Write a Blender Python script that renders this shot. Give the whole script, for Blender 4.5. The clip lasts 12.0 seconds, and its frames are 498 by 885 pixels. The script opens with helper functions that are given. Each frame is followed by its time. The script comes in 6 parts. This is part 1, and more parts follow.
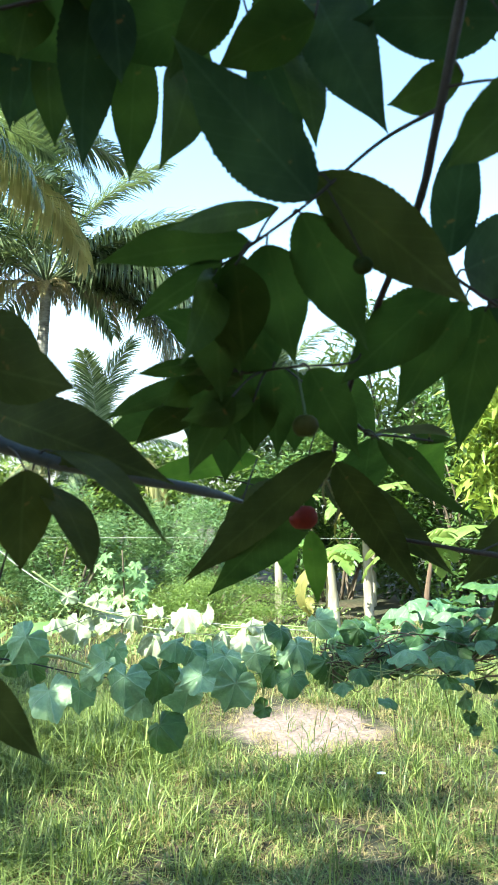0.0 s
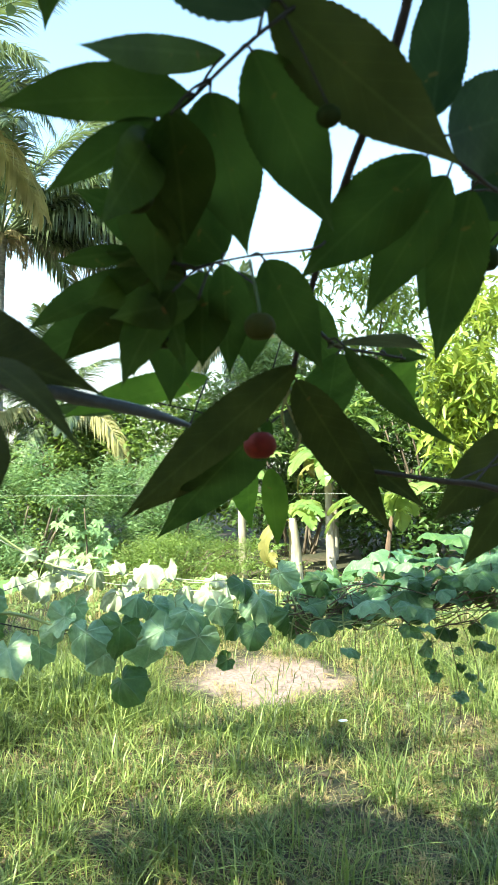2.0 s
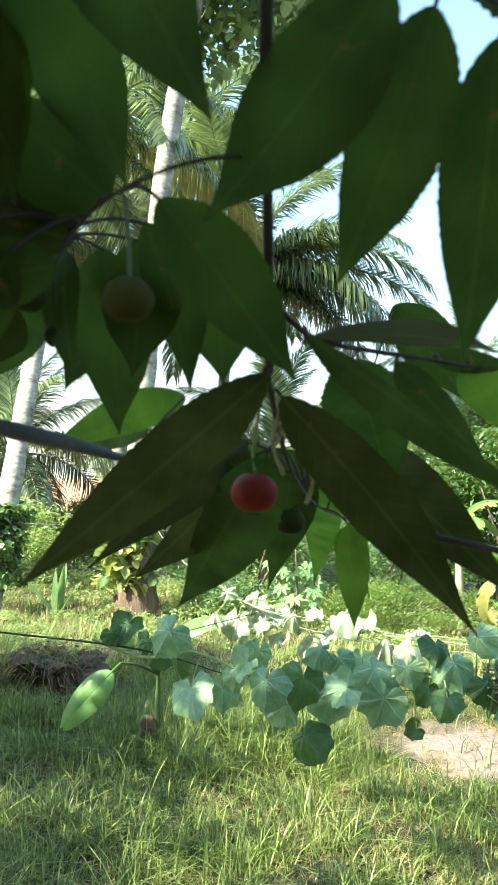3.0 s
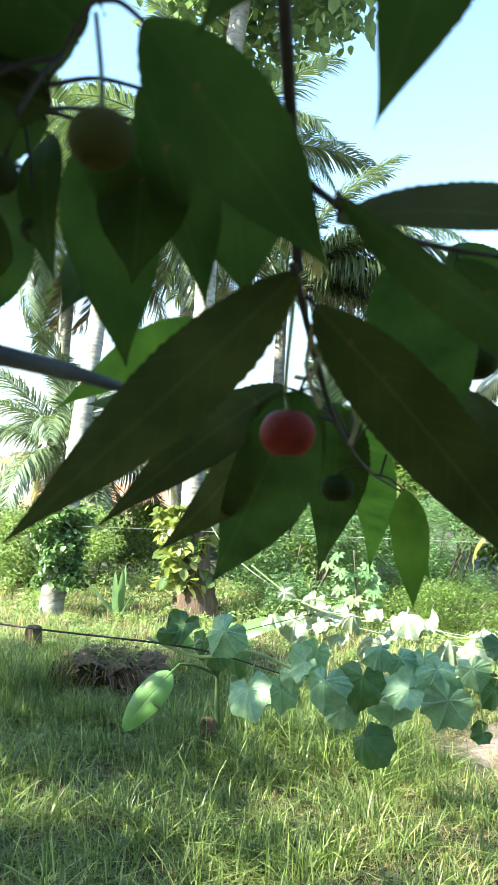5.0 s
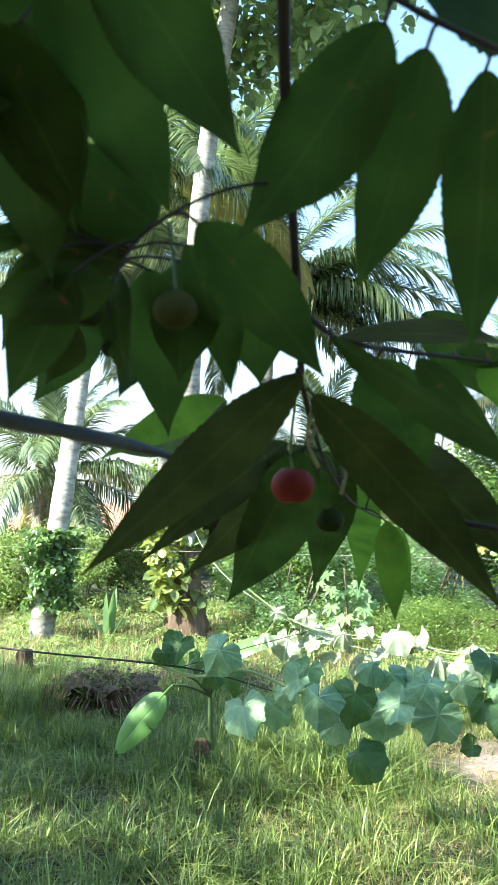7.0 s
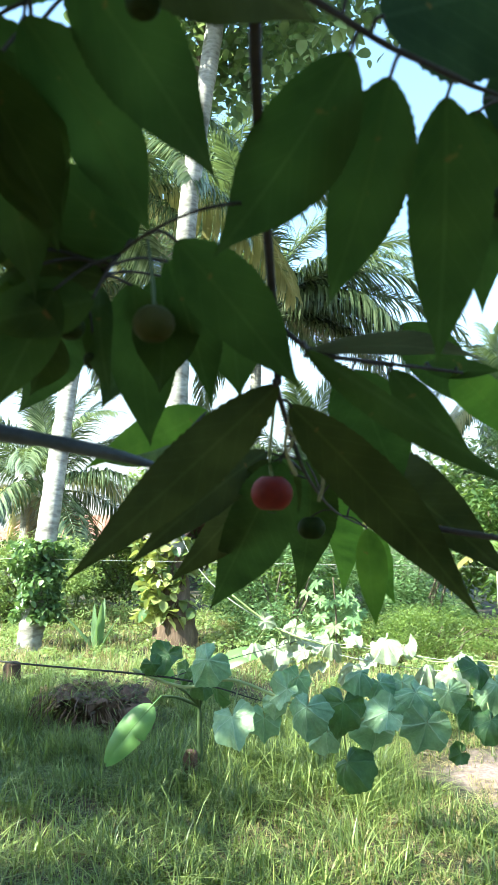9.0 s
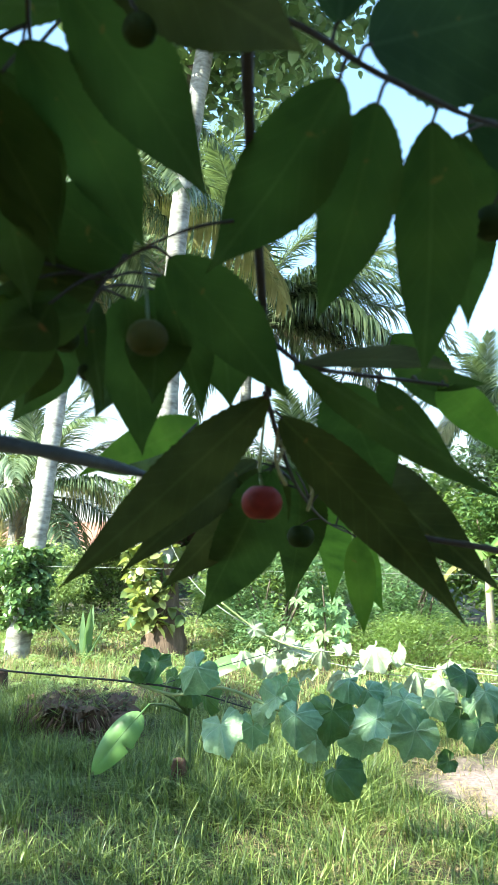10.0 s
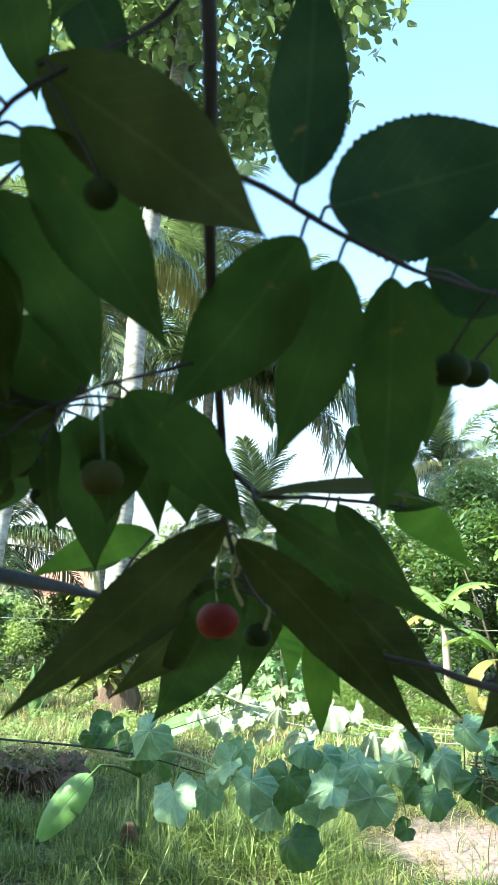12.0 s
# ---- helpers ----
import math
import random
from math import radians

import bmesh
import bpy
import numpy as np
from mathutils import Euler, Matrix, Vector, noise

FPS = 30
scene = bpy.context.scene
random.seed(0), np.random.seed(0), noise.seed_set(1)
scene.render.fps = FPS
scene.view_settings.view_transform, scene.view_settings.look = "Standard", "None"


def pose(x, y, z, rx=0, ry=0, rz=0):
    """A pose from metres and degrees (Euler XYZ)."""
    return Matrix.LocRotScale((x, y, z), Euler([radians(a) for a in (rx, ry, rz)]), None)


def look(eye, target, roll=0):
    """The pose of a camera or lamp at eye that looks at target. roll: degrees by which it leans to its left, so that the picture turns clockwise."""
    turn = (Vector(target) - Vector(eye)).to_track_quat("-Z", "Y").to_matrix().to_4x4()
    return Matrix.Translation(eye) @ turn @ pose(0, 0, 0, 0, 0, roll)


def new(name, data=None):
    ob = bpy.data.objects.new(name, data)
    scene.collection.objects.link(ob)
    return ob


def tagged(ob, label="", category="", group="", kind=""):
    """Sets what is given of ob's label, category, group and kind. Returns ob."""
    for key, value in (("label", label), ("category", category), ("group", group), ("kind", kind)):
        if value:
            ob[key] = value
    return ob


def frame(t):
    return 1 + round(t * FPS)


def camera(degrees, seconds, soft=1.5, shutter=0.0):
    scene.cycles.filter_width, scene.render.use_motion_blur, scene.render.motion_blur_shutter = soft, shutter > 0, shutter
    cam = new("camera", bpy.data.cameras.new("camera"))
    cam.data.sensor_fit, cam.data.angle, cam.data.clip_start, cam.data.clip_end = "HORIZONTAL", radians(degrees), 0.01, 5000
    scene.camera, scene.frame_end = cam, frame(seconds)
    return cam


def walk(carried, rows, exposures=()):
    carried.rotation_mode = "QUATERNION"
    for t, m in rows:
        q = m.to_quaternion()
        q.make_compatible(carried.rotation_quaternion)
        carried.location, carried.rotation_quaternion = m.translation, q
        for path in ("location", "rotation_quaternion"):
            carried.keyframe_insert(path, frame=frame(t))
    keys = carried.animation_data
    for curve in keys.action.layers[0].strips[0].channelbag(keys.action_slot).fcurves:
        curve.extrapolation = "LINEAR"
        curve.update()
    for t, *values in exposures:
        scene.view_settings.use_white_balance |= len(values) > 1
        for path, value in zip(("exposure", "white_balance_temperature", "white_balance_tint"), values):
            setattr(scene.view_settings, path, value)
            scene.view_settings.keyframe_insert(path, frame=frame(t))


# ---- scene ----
EXPO, SKY, SUNE, TINT = 2.22, 0.15, 5.0, -7
WARMTH = [(0.0, 6450), (1.2, 6600), (2.0, 7000), (3.2, 7100), (4.8, 6650), (5.5, 6550), (7.2, 6450), (12.0, 6350)]     # the white balance drifts on the way
# ---- camera and its walk ----
cam = camera(37.74, 12.0, soft=1.5)
# focused past the twigs, which stay a little soft
cam.data.dof.use_dof, cam.data.dof.focus_distance, cam.data.dof.aperture_fstop = True, 5.0, 58.0
PATH = [
    (0, 0.0000, -0.0000, 1.5000, -0.00, 5.00, -0.00),
    (0.5, 0.0005, 0.0108, 1.5004, -0.59, 5.37, -0.13),
    (1, 0.0090, 0.0316, 1.4997, -0.60, 4.88, 0.22),
    (1.5, 0.0038, 0.0368, 1.4931, -2.42, 3.25, -0.17),
    (2, 0.0057, 0.0417, 1.4870, -2.87, 1.66, 0.54),
    (2.5, 0.0618, 0.1039, 1.4961, 5.77, 4.34, -1.69),
    (3, 0.0776, 0.1392, 1.4911, 14.22, 4.87, -1.94),
    (5, 0.0749, 0.1759, 1.4767, 18.70, 4.93, -1.24),
    (5.5, 0.0836, 0.1573, 1.4791, 18.85, 5.19, -0.82),
    (6, 0.0883, 0.1378, 1.4780, 19.31, 5.33, -0.49),
    (6.5, 0.0825, 0.1279, 1.4781, 18.46, 5.86, -0.71),
    (7, 0.0849, 0.1206, 1.4820, 17.87, 6.44, -0.43),
    (9, 0.0895, 0.1155, 1.4811, 17.01, 7.20, -0.05),
    (9.5, 0.0896, 0.1138, 1.4801, 17.12, 7.23, -0.12),
    (10, 0.0906, 0.1113, 1.4816, 16.20, 7.76, -0.22),
    (10.5, 0.0963, 0.1076, 1.4924, 14.99, 9.18, -0.13),
    (11, 0.0943, 0.1109, 1.4930, 14.32, 9.48, -0.29),
    (11.5, 0.0891, 0.1113, 1.4986, 13.30, 10.02, -0.75),
    (12, 0.0910, 0.1112, 1.5041, 12.92, 11.59, -0.62),
]
walk(cam, [(t, pose(x, y, z, 90 + pitch, roll, yaw)) for t, x, y, z, yaw, pitch, roll in PATH], [(t, EXPO, k, TINT) for t, k in WARMTH])

# ---- world and sun ----
SUN_DIR = Vector((-0.50, -0.52, 0.69)).normalized()      # towards the sun: high, behind and to the left of the first view
world = bpy.data.worlds.new("sky")
scene.world = world
world.use_nodes = True
wn = world.node_tree.nodes
sky = wn.new("ShaderNodeTexSky")
sky.sky_type, sky.sun_disc = "NISHITA", False
sky.sun_elevation = math.asin(SUN_DIR.z)
sky.sun_rotation = math.atan2(SUN_DIR.x, SUN_DIR.y)
sky.dust_density, sky.air_density, sky.ozone_density = 0.6, 1.0, 0.9
# thin white cloud low in the sky
w_geo = wn.new("ShaderNodeTexCoord")
w_sep = wn.new("ShaderNodeSeparateXYZ")
w_noise = wn.new("ShaderNodeTexNoise")
w_noise.inputs["Scale"].default_value, w_noise.inputs["Detail"].default_value = 2.2, 6
w_ramp = wn.new("ShaderNodeMapRange")
w_ramp.inputs["From Min"].default_value, w_ramp.inputs["From Max"].default_value = 0.40, 0.10
w_mul = wn.new("ShaderNodeMath")
w_mul.operation = "MULTIPLY_ADD"
w_mul.inputs[1].default_value = 0.5
w_mix = wn.new("ShaderNodeMix")
w_mix.data_type = "RGBA"
w_mix.inputs["B"].default_value = (1.70, 1.62, 1.76, 1)
wl = world.node_tree.links
wl.new(w_geo.outputs["Generated"], w_sep.inputs[0])
wl.new(w_geo.outputs["Generated"], w_noise.inputs["Vector"])
wl.new(w_noise.outputs["Fac"], w_mul.inputs[0])
wl.new(w_sep.outputs["Z"], w_ramp.inputs["Value"])
wl.new(w_ramp.outputs["Result"], w_mul.inputs[2])
w_mul2 = wn.new("ShaderNodeMath")
w_mul2.operation, w_mul2.use_clamp = "SUBTRACT", True
w_mul2.inputs[1].default_value = 0.36
wl.new(w_mul.outputs[0], w_mul2.inputs[0])
wl.new(w_mul2.outputs[0], w_mix.inputs["Factor"])
wl.new(sky.outputs[0], w_mix.inputs["A"])
bgn = wn["Background"]
wl.new(w_mix.outputs["Result"], bgn.inputs["Color"])
bgn.inputs["Strength"].default_value = SKY
sun = new("sun", bpy.data.lights.new("sun", "SUN"))
sun.data.energy, sun.data.angle, sun.data.color = SUNE, radians(0.5), (1.0, 0.94, 0.82)
sun.matrix_world = look(SUN_DIR * 50, (0, 0, 0))

# ---- materials ----
def material(name):
    m = bpy.data.materials.new(name)
    m.use_nodes = True
    nt = m.node_tree
    return m, nt, nt.nodes["Principled BSDF"], nt.nodes["Material Output"]


def ramp_node(nt, src, stops):
    r = nt.nodes.new("ShaderNodeValToRGB")
    while len(r.color_ramp.elements) < len(stops):
        r.color_ramp.elements.new(0.5)
    for e, (p, c) in zip(r.color_ramp.elements, stops):
        e.position, e.color = p, (*c, 1)
    nt.links.new(src, r.inputs[0])
    return r.outputs[0]


def noise_node(nt, scale, detail=5.0, stretch=None):
    tc = nt.nodes.new("ShaderNodeTexCoord")
    n = nt.nodes.new("ShaderNodeTexNoise")
    n.inputs["Scale"].default_value, n.inputs["Detail"].default_value = scale, detail
    vec = tc.outputs["Object"]
    if stretch:
        mp = nt.nodes.new("ShaderNodeMapping")
        mp.inputs["Scale"].default_value = stretch
        nt.links.new(vec, mp.inputs[0])
        vec = mp.outputs[0]
    nt.links.new(vec, n.inputs["Vector"])
    return n.outputs["Fac"]


def mix_col(nt, fac, a, b, mode="MIX"):
    mx = nt.nodes.new("ShaderNodeMix")
    mx.data_type, mx.blend_type = "RGBA", mode
    for sock, v in ((mx.inputs["Factor"], fac), (mx.inputs["A"], a), (mx.inputs["B"], b)):
        if isinstance(v, (int, float)):
            sock.default_value = v
        elif isinstance(v, tuple):
            sock.default_value = (*v, 1)
        else:
            nt.links.new(v, sock)
    return mx.outputs["Result"]


def bumped(nt, bsdf, height, strength=0.3, dist=0.01):
    b = nt.nodes.new("ShaderNodeBump")
    b.inputs["Strength"].default_value, b.inputs["Distance"].default_value = strength, dist
    nt.links.new(height, b.inputs["Height"])
    nt.links.new(b.outputs[0], bsdf.inputs["Normal"])


def leaf_material(name, dark, light, through_col, trans=0.35, rough=0.4, scale=30.0, island=True, spec=0.5, veins=None, bias=1.0):
    """Foliage: a green that varies leaf by leaf, lets light through, and has a faint bloom of grain."""
    m, nt, p, out = material(name)
    if island:
        g = nt.nodes.new("ShaderNodeNewGeometry")
        rnd = g.outputs["Random Per Island"]
    else:
        g = nt.nodes.new("ShaderNodeObjectInfo")
        rnd = g.outputs["Random"]
    if bias != 1.0:
        few = nt.nodes.new("ShaderNodeMath")
        few.operation = "POWER"
        few.inputs[1].default_value = bias
        nt.links.new(rnd, few.inputs[0])
        rnd = few.outputs[0]
    base = mix_col(nt, rnd, dark, light)
    spots = ramp_node(nt, noise_node(nt, scale), [(0.35, (0.75, 0.78, 0.7)), (0.7, (1.1, 1.1, 1.0))])
    col = mix_col(nt, 1.0, base, spots, "MULTIPLY")
    if veins:
        col, ridges = veined(nt, col, veins, 0.5)
        bumped(nt, p, ridges, 0.35, 0.015)
    nt.links.new(col, p.inputs["Base Color"])
    p.inputs["Roughness"].default_value = rough
    p.inputs["Specular IOR Level"].default_value = spec
    tr = nt.nodes.new("ShaderNodeBsdfTranslucent")
    nt.links.new(mix_col(nt, 1.0, through_col, spots, "MULTIPLY"), tr.inputs["Color"])
    ms = nt.nodes.new("ShaderNodeMixShader")
    ms.inputs[0].default_value = trans
    nt.links.new(p.outputs[0], ms.inputs[1])
    nt.links.new(tr.outputs[0], ms.inputs[2])
    nt.links.new(ms.outputs[0], out.inputs["Surface"])
    return m


def veined(nt, colour, light, strength):
    """Soft pale veins that fan out from the foot of a hand-shaped leaf, with finer ones between."""
    tc = nt.nodes.new("ShaderNodeTexCoord")
    sep = nt.nodes.new("ShaderNodeSeparateXYZ")
    warp = nt.nodes.new("ShaderNodeTexNoise")
    warp.inputs["Scale"].default_value, warp.inputs["Detail"].default_value = 5.0, 3
    add = nt.nodes.new("ShaderNodeVectorMath")
    add.operation = "MULTIPLY_ADD"
    add.inputs[1].default_value = (0.10, 0.10, 0)
    nt.links.new(tc.outputs["Object"], warp.inputs["Vector"])
    nt.links.new(warp.outputs["Color"], add.inputs[0])
    nt.links.new(tc.outputs["Object"], add.inputs[2])
    nt.links.new(add.outputs[0], sep.inputs[0])

    def calc(op, a, b=None):
        n = nt.nodes.new("ShaderNodeMath")
        n.operation = op
        for s, v in zip(n.inputs, (a, b)):
            if isinstance(v, (int, float)):
                s.default_value = v
            elif v is not None:
                nt.links.new(v, s)
        return n.outputs[0]
    x, y = calc("SUBTRACT", sep.outputs["X"], 0.05), calc("SUBTRACT", sep.outputs["Y"], 0.05)
    ang = calc("ARCTAN2", x, calc("MULTIPLY", y, -1.0))
    rad = calc("SQRT", calc("ADD", calc("MULTIPLY", x, x), calc("MULTIPLY", y, y)))
    near_line = calc("MULTIPLY", calc("ABSOLUTE", calc("SINE", calc("MULTIPLY", ang, 3.0))), rad)
    fall = nt.nodes.new("ShaderNodeMapRange")
    fall.inputs["From Min"].default_value, fall.inputs["From Max"].default_value = 0.05, 0.008
    nt.links.new(near_line, fall.inputs["Value"])
    cells = nt.nodes.new("ShaderNodeTexVoronoi")
    cells.feature = "DISTANCE_TO_EDGE"
    cells.inputs["Scale"].default_value = 11.0
    nt.links.new(add.outputs[0], cells.inputs["Vector"])
    fine = nt.nodes.new("ShaderNodeMapRange")
    fine.inputs["From Min"].default_value, fine.inputs["From Max"].default_value = 0.09, 0.0
    nt.links.new(cells.outputs["Distance"], fine.inputs["Value"])
    both = calc("MAXIMUM", fall.outputs["Result"], calc("MULTIPLY", fine.outputs["Result"], 0.22))
    return mix_col(nt, calc("MULTIPLY", both, strength), colour, light), both


def rough_material(name, stops, scale, rough=0.9, stretch=None, bump=0.4, dist=0.01):
    m, nt, p, out = material(name)
    n = noise_node(nt, scale, 8, stretch)
    n2 = noise_node(nt, scale * 0.17, 3, stretch)
    col = mix_col(nt, 0.5, ramp_node(nt, n, stops), ramp_node(nt, n2, stops))
    nt.links.new(col, p.inputs["Base Color"])
    p.inputs["Roughness"].default_value = rough
    bumped(nt, p, n, bump, dist)
    return m


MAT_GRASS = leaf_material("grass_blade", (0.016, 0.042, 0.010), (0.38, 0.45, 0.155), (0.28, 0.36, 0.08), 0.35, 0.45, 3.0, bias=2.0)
MAT_DRYGRASS = leaf_material("dry_grass_blade", (0.20, 0.15, 0.075), (0.48, 0.39, 0.21), (0.42, 0.35, 0.17), 0.3, 0.6, 3.0)
MAT_SHRUB = leaf_material("shrub_leaf", (0.035, 0.08, 0.024), (0.23, 0.30, 0.10), (0.32, 0.46, 0.10), 0.4, 0.45, 4.0)
MAT_FEATHER = leaf_material("feathery_leaf", (0.05, 0.12, 0.06), (0.25, 0.36, 0.20), (0.30, 0.46, 0.18), 0.4, 0.5, 4.0)
MAT_DARKLEAF = leaf_material("dark_leaf", (0.035, 0.08, 0.028), (0.10, 0.17, 0.05), (0.18, 0.28, 0.06), 0.3, 0.4, 4.0)
MAT_PALM = leaf_material("palm_leaflet", (0.026, 0.052, 0.032), (0.25, 0.31, 0.19), (0.20, 0.27, 0.09), 0.25, 0.27, 4.0, spec=0.8)
MAT_PALMYELLOW = leaf_material("yellowing_palm_leaflet", (0.34, 0.31, 0.14), (0.60, 0.55, 0.31), (0.50, 0.45, 0.18), 0.35, 0.4, 4.0)
MAT_STRAW = leaf_material("straw_leaflet", (0.30, 0.25, 0.14), (0.56, 0.49, 0.31), (0.45, 0.38, 0.2), 0.25, 0.5, 4.0)
MAT_PALMDRY = leaf_material("dry_palm_leaflet", (0.14, 0.09, 0.05), (0.28, 0.20, 0.11), (0.22, 0.16, 0.08), 0.2, 0.6, 4.0)
MAT_ROT = leaf_material("rotting_leaf", (0.03, 0.02, 0.014), (0.17, 0.12, 0.075), (0.10, 0.07, 0.04), 0.1, 0.7, 6.0, bias=1.6)
MAT_CANOPY = leaf_material("canopy_leaf", (0.06, 0.12, 0.045), (0.36, 0.46, 0.23), (0.36, 0.46, 0.19), 0.35, 0.3, 4.0)
MAT_MANGO = leaf_material("mango_leaf", (0.12, 0.20, 0.035), (0.33, 0.40, 0.09), (0.42, 0.50, 0.09), 0.35, 0.3, 4.0)
MAT_WEED = leaf_material("weed_leaf", (0.11, 0.19, 0.065), (0.38, 0.47, 0.22), (0.42, 0.52, 0.16), 0.4, 0.4, 4.0)
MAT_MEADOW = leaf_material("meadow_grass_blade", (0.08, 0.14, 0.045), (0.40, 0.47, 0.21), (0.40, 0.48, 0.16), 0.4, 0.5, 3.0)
MAT_BANANA = leaf_material("banana_leaf", (0.13, 0.25, 0.07), (0.30, 0.41, 0.14), (0.36, 0.46, 0.13), 0.45, 0.35, 5.0, False)
MAT_CASSAVA = leaf_material("cassava_leaf", (0.12, 0.23, 0.11), (0.25, 0.37, 0.19), (0.36, 0.50, 0.18), 0.4, 0.4, 5.0, False)
MAT_SPROUT = leaf_material("sprout_leaf", (0.09, 0.20, 0.06), (0.17, 0.31, 0.11), (0.26, 0.42, 0.10), 0.35, 0.35, 9.0, False)
MAT_BANANAYEL = leaf_material("yellow_banana_leaf", (0.27, 0.25, 0.10), (0.38, 0.35, 0.16), (0.45, 0.40, 0.09), 0.4, 0.4, 5.0, False)
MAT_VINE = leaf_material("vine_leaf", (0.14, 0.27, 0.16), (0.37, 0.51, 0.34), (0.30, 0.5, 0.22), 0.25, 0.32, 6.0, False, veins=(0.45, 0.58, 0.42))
# paler copy of the vine leaf for the back row: sunlight put into the colour
MAT_VINESUNLIT = leaf_material("vine_leaf_pale", (0.27, 0.32, 0.23), (0.50, 0.55, 0.44), (0.40, 0.48, 0.24), 0.25, 0.34, 6.0, False, veins=(0.55, 0.58, 0.46))
# toned-down copy for the tangle, coloured as if out of the sun
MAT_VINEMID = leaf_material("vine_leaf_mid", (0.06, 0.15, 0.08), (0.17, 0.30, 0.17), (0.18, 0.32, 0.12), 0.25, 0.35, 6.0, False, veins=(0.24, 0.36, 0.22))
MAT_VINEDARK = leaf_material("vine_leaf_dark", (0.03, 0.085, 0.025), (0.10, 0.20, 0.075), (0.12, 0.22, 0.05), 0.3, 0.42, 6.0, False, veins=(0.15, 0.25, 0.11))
MAT_POTHOS = leaf_material("pothos_leaf", (0.05, 0.12, 0.04), (0.46, 0.46, 0.20), (0.42, 0.46, 0.12), 0.35, 0.35, 8.0, bias=1.3)
MAT_IVY = leaf_material("ivy_leaf", (0.04, 0.10, 0.035), (0.27, 0.38, 0.17), (0.22, 0.34, 0.09), 0.3, 0.3, 4.0)
MAT_PALMBARK = rough_material("palm_bark", [(0.36, (0.11, 0.10, 0.085)), (0.5, (0.30, 0.285, 0.26)), (0.68, (0.46, 0.45, 0.42))], 9.0, 0.85, (1, 1, 2.5), 0.5, 0.02)
MAT_BARK = rough_material("brown_bark", [(0.3, (0.06, 0.045, 0.035)), (0.55, (0.13, 0.10, 0.075)), (0.75, (0.22, 0.18, 0.13))], 40.0, 0.85, (1, 1, 0.3))
MAT_STEM = rough_material("banana_stem", [(0.34, (0.11, 0.085, 0.06)), (0.5, (0.34, 0.30, 0.24)), (0.68, (0.54, 0.50, 0.43))], 14.0, 0.6, (1, 1, 0.2))
MAT_ROOTY = rough_material("fibrous_palm_root", [(0.3, (0.05, 0.032, 0.024)), (0.55, (0.13, 0.085, 0.06)), (0.75, (0.25, 0.175, 0.13))], 26.0, 0.9, (1, 1, 0.15), 0.8, 0.02)
MAT_STEMDARK = rough_material("dark_green_stem", [(0.3, (0.03, 0.055, 0.02)), (0.7, (0.08, 0.12, 0.045))], 20.0, 0.6)
MAT_GREENSTEM = rough_material("green_vine_stem", [(0.3, (0.16, 0.22, 0.08)), (0.7, (0.30, 0.36, 0.16))], 30.0, 0.6)
MAT_DRYVINE = rough_material("dry_vine_stem", [(0.3, (0.05, 0.04, 0.03)), (0.7, (0.16, 0.12, 0.08))], 40.0, 0.8)
MAT_WIRE = rough_material("dark_wire", [(0.3, (0.008, 0.010, 0.009)), (0.7, (0.025, 0.026, 0.024))], 60.0, 0.7, None, 0.1)
MAT_CORD = rough_material("pale_cord", [(0.3, (0.26, 0.26, 0.235)), (0.7, (0.42, 0.42, 0.39))], 60.0, 0.7, None, 0.1)
MAT_ROOT = rough_material("stump_root", [(0.3, (0.022, 0.012, 0.008)), (0.52, (0.085, 0.048, 0.030)), (0.75, (0.19, 0.12, 0.08))], 18.0, 0.9, (1, 1, 0.3), 0.8, 0.03)
MAT_STUB = rough_material("rotten_stub", [(0.3, (0.04, 0.02, 0.013)), (0.7, (0.14, 0.075, 0.045))], 30.0, 0.9, (1, 1, 0.3), 0.6, 0.01)
MAT_ROOF = rough_material("rusty_roof", [(0.3, (0.18, 0.08, 0.06)), (0.55, (0.32, 0.15, 0.11)), (0.8, (0.42, 0.27, 0.20))], 6.0, 0.8)
MAT_THATCH = rough_material("thatch", [(0.3, (0.22, 0.17, 0.10)), (0.55, (0.42, 0.34, 0.22)), (0.8, (0.55, 0.47, 0.33))], 14.0, 0.9, (1, 1, 0.15), 0.8, 0.03)
MAT_WALL = rough_material("whitewash", [(0.3, (0.06, 0.05, 0.04)), (0.7, (0.12, 0.10, 0.085))], 5.0, 0.9)
MAT_PLASTIC = rough_material("white_plastic", [(0.3, (0.6, 0.66, 0.74)), (0.7, (0.8, 0.84, 0.9))], 20.0, 0.4)


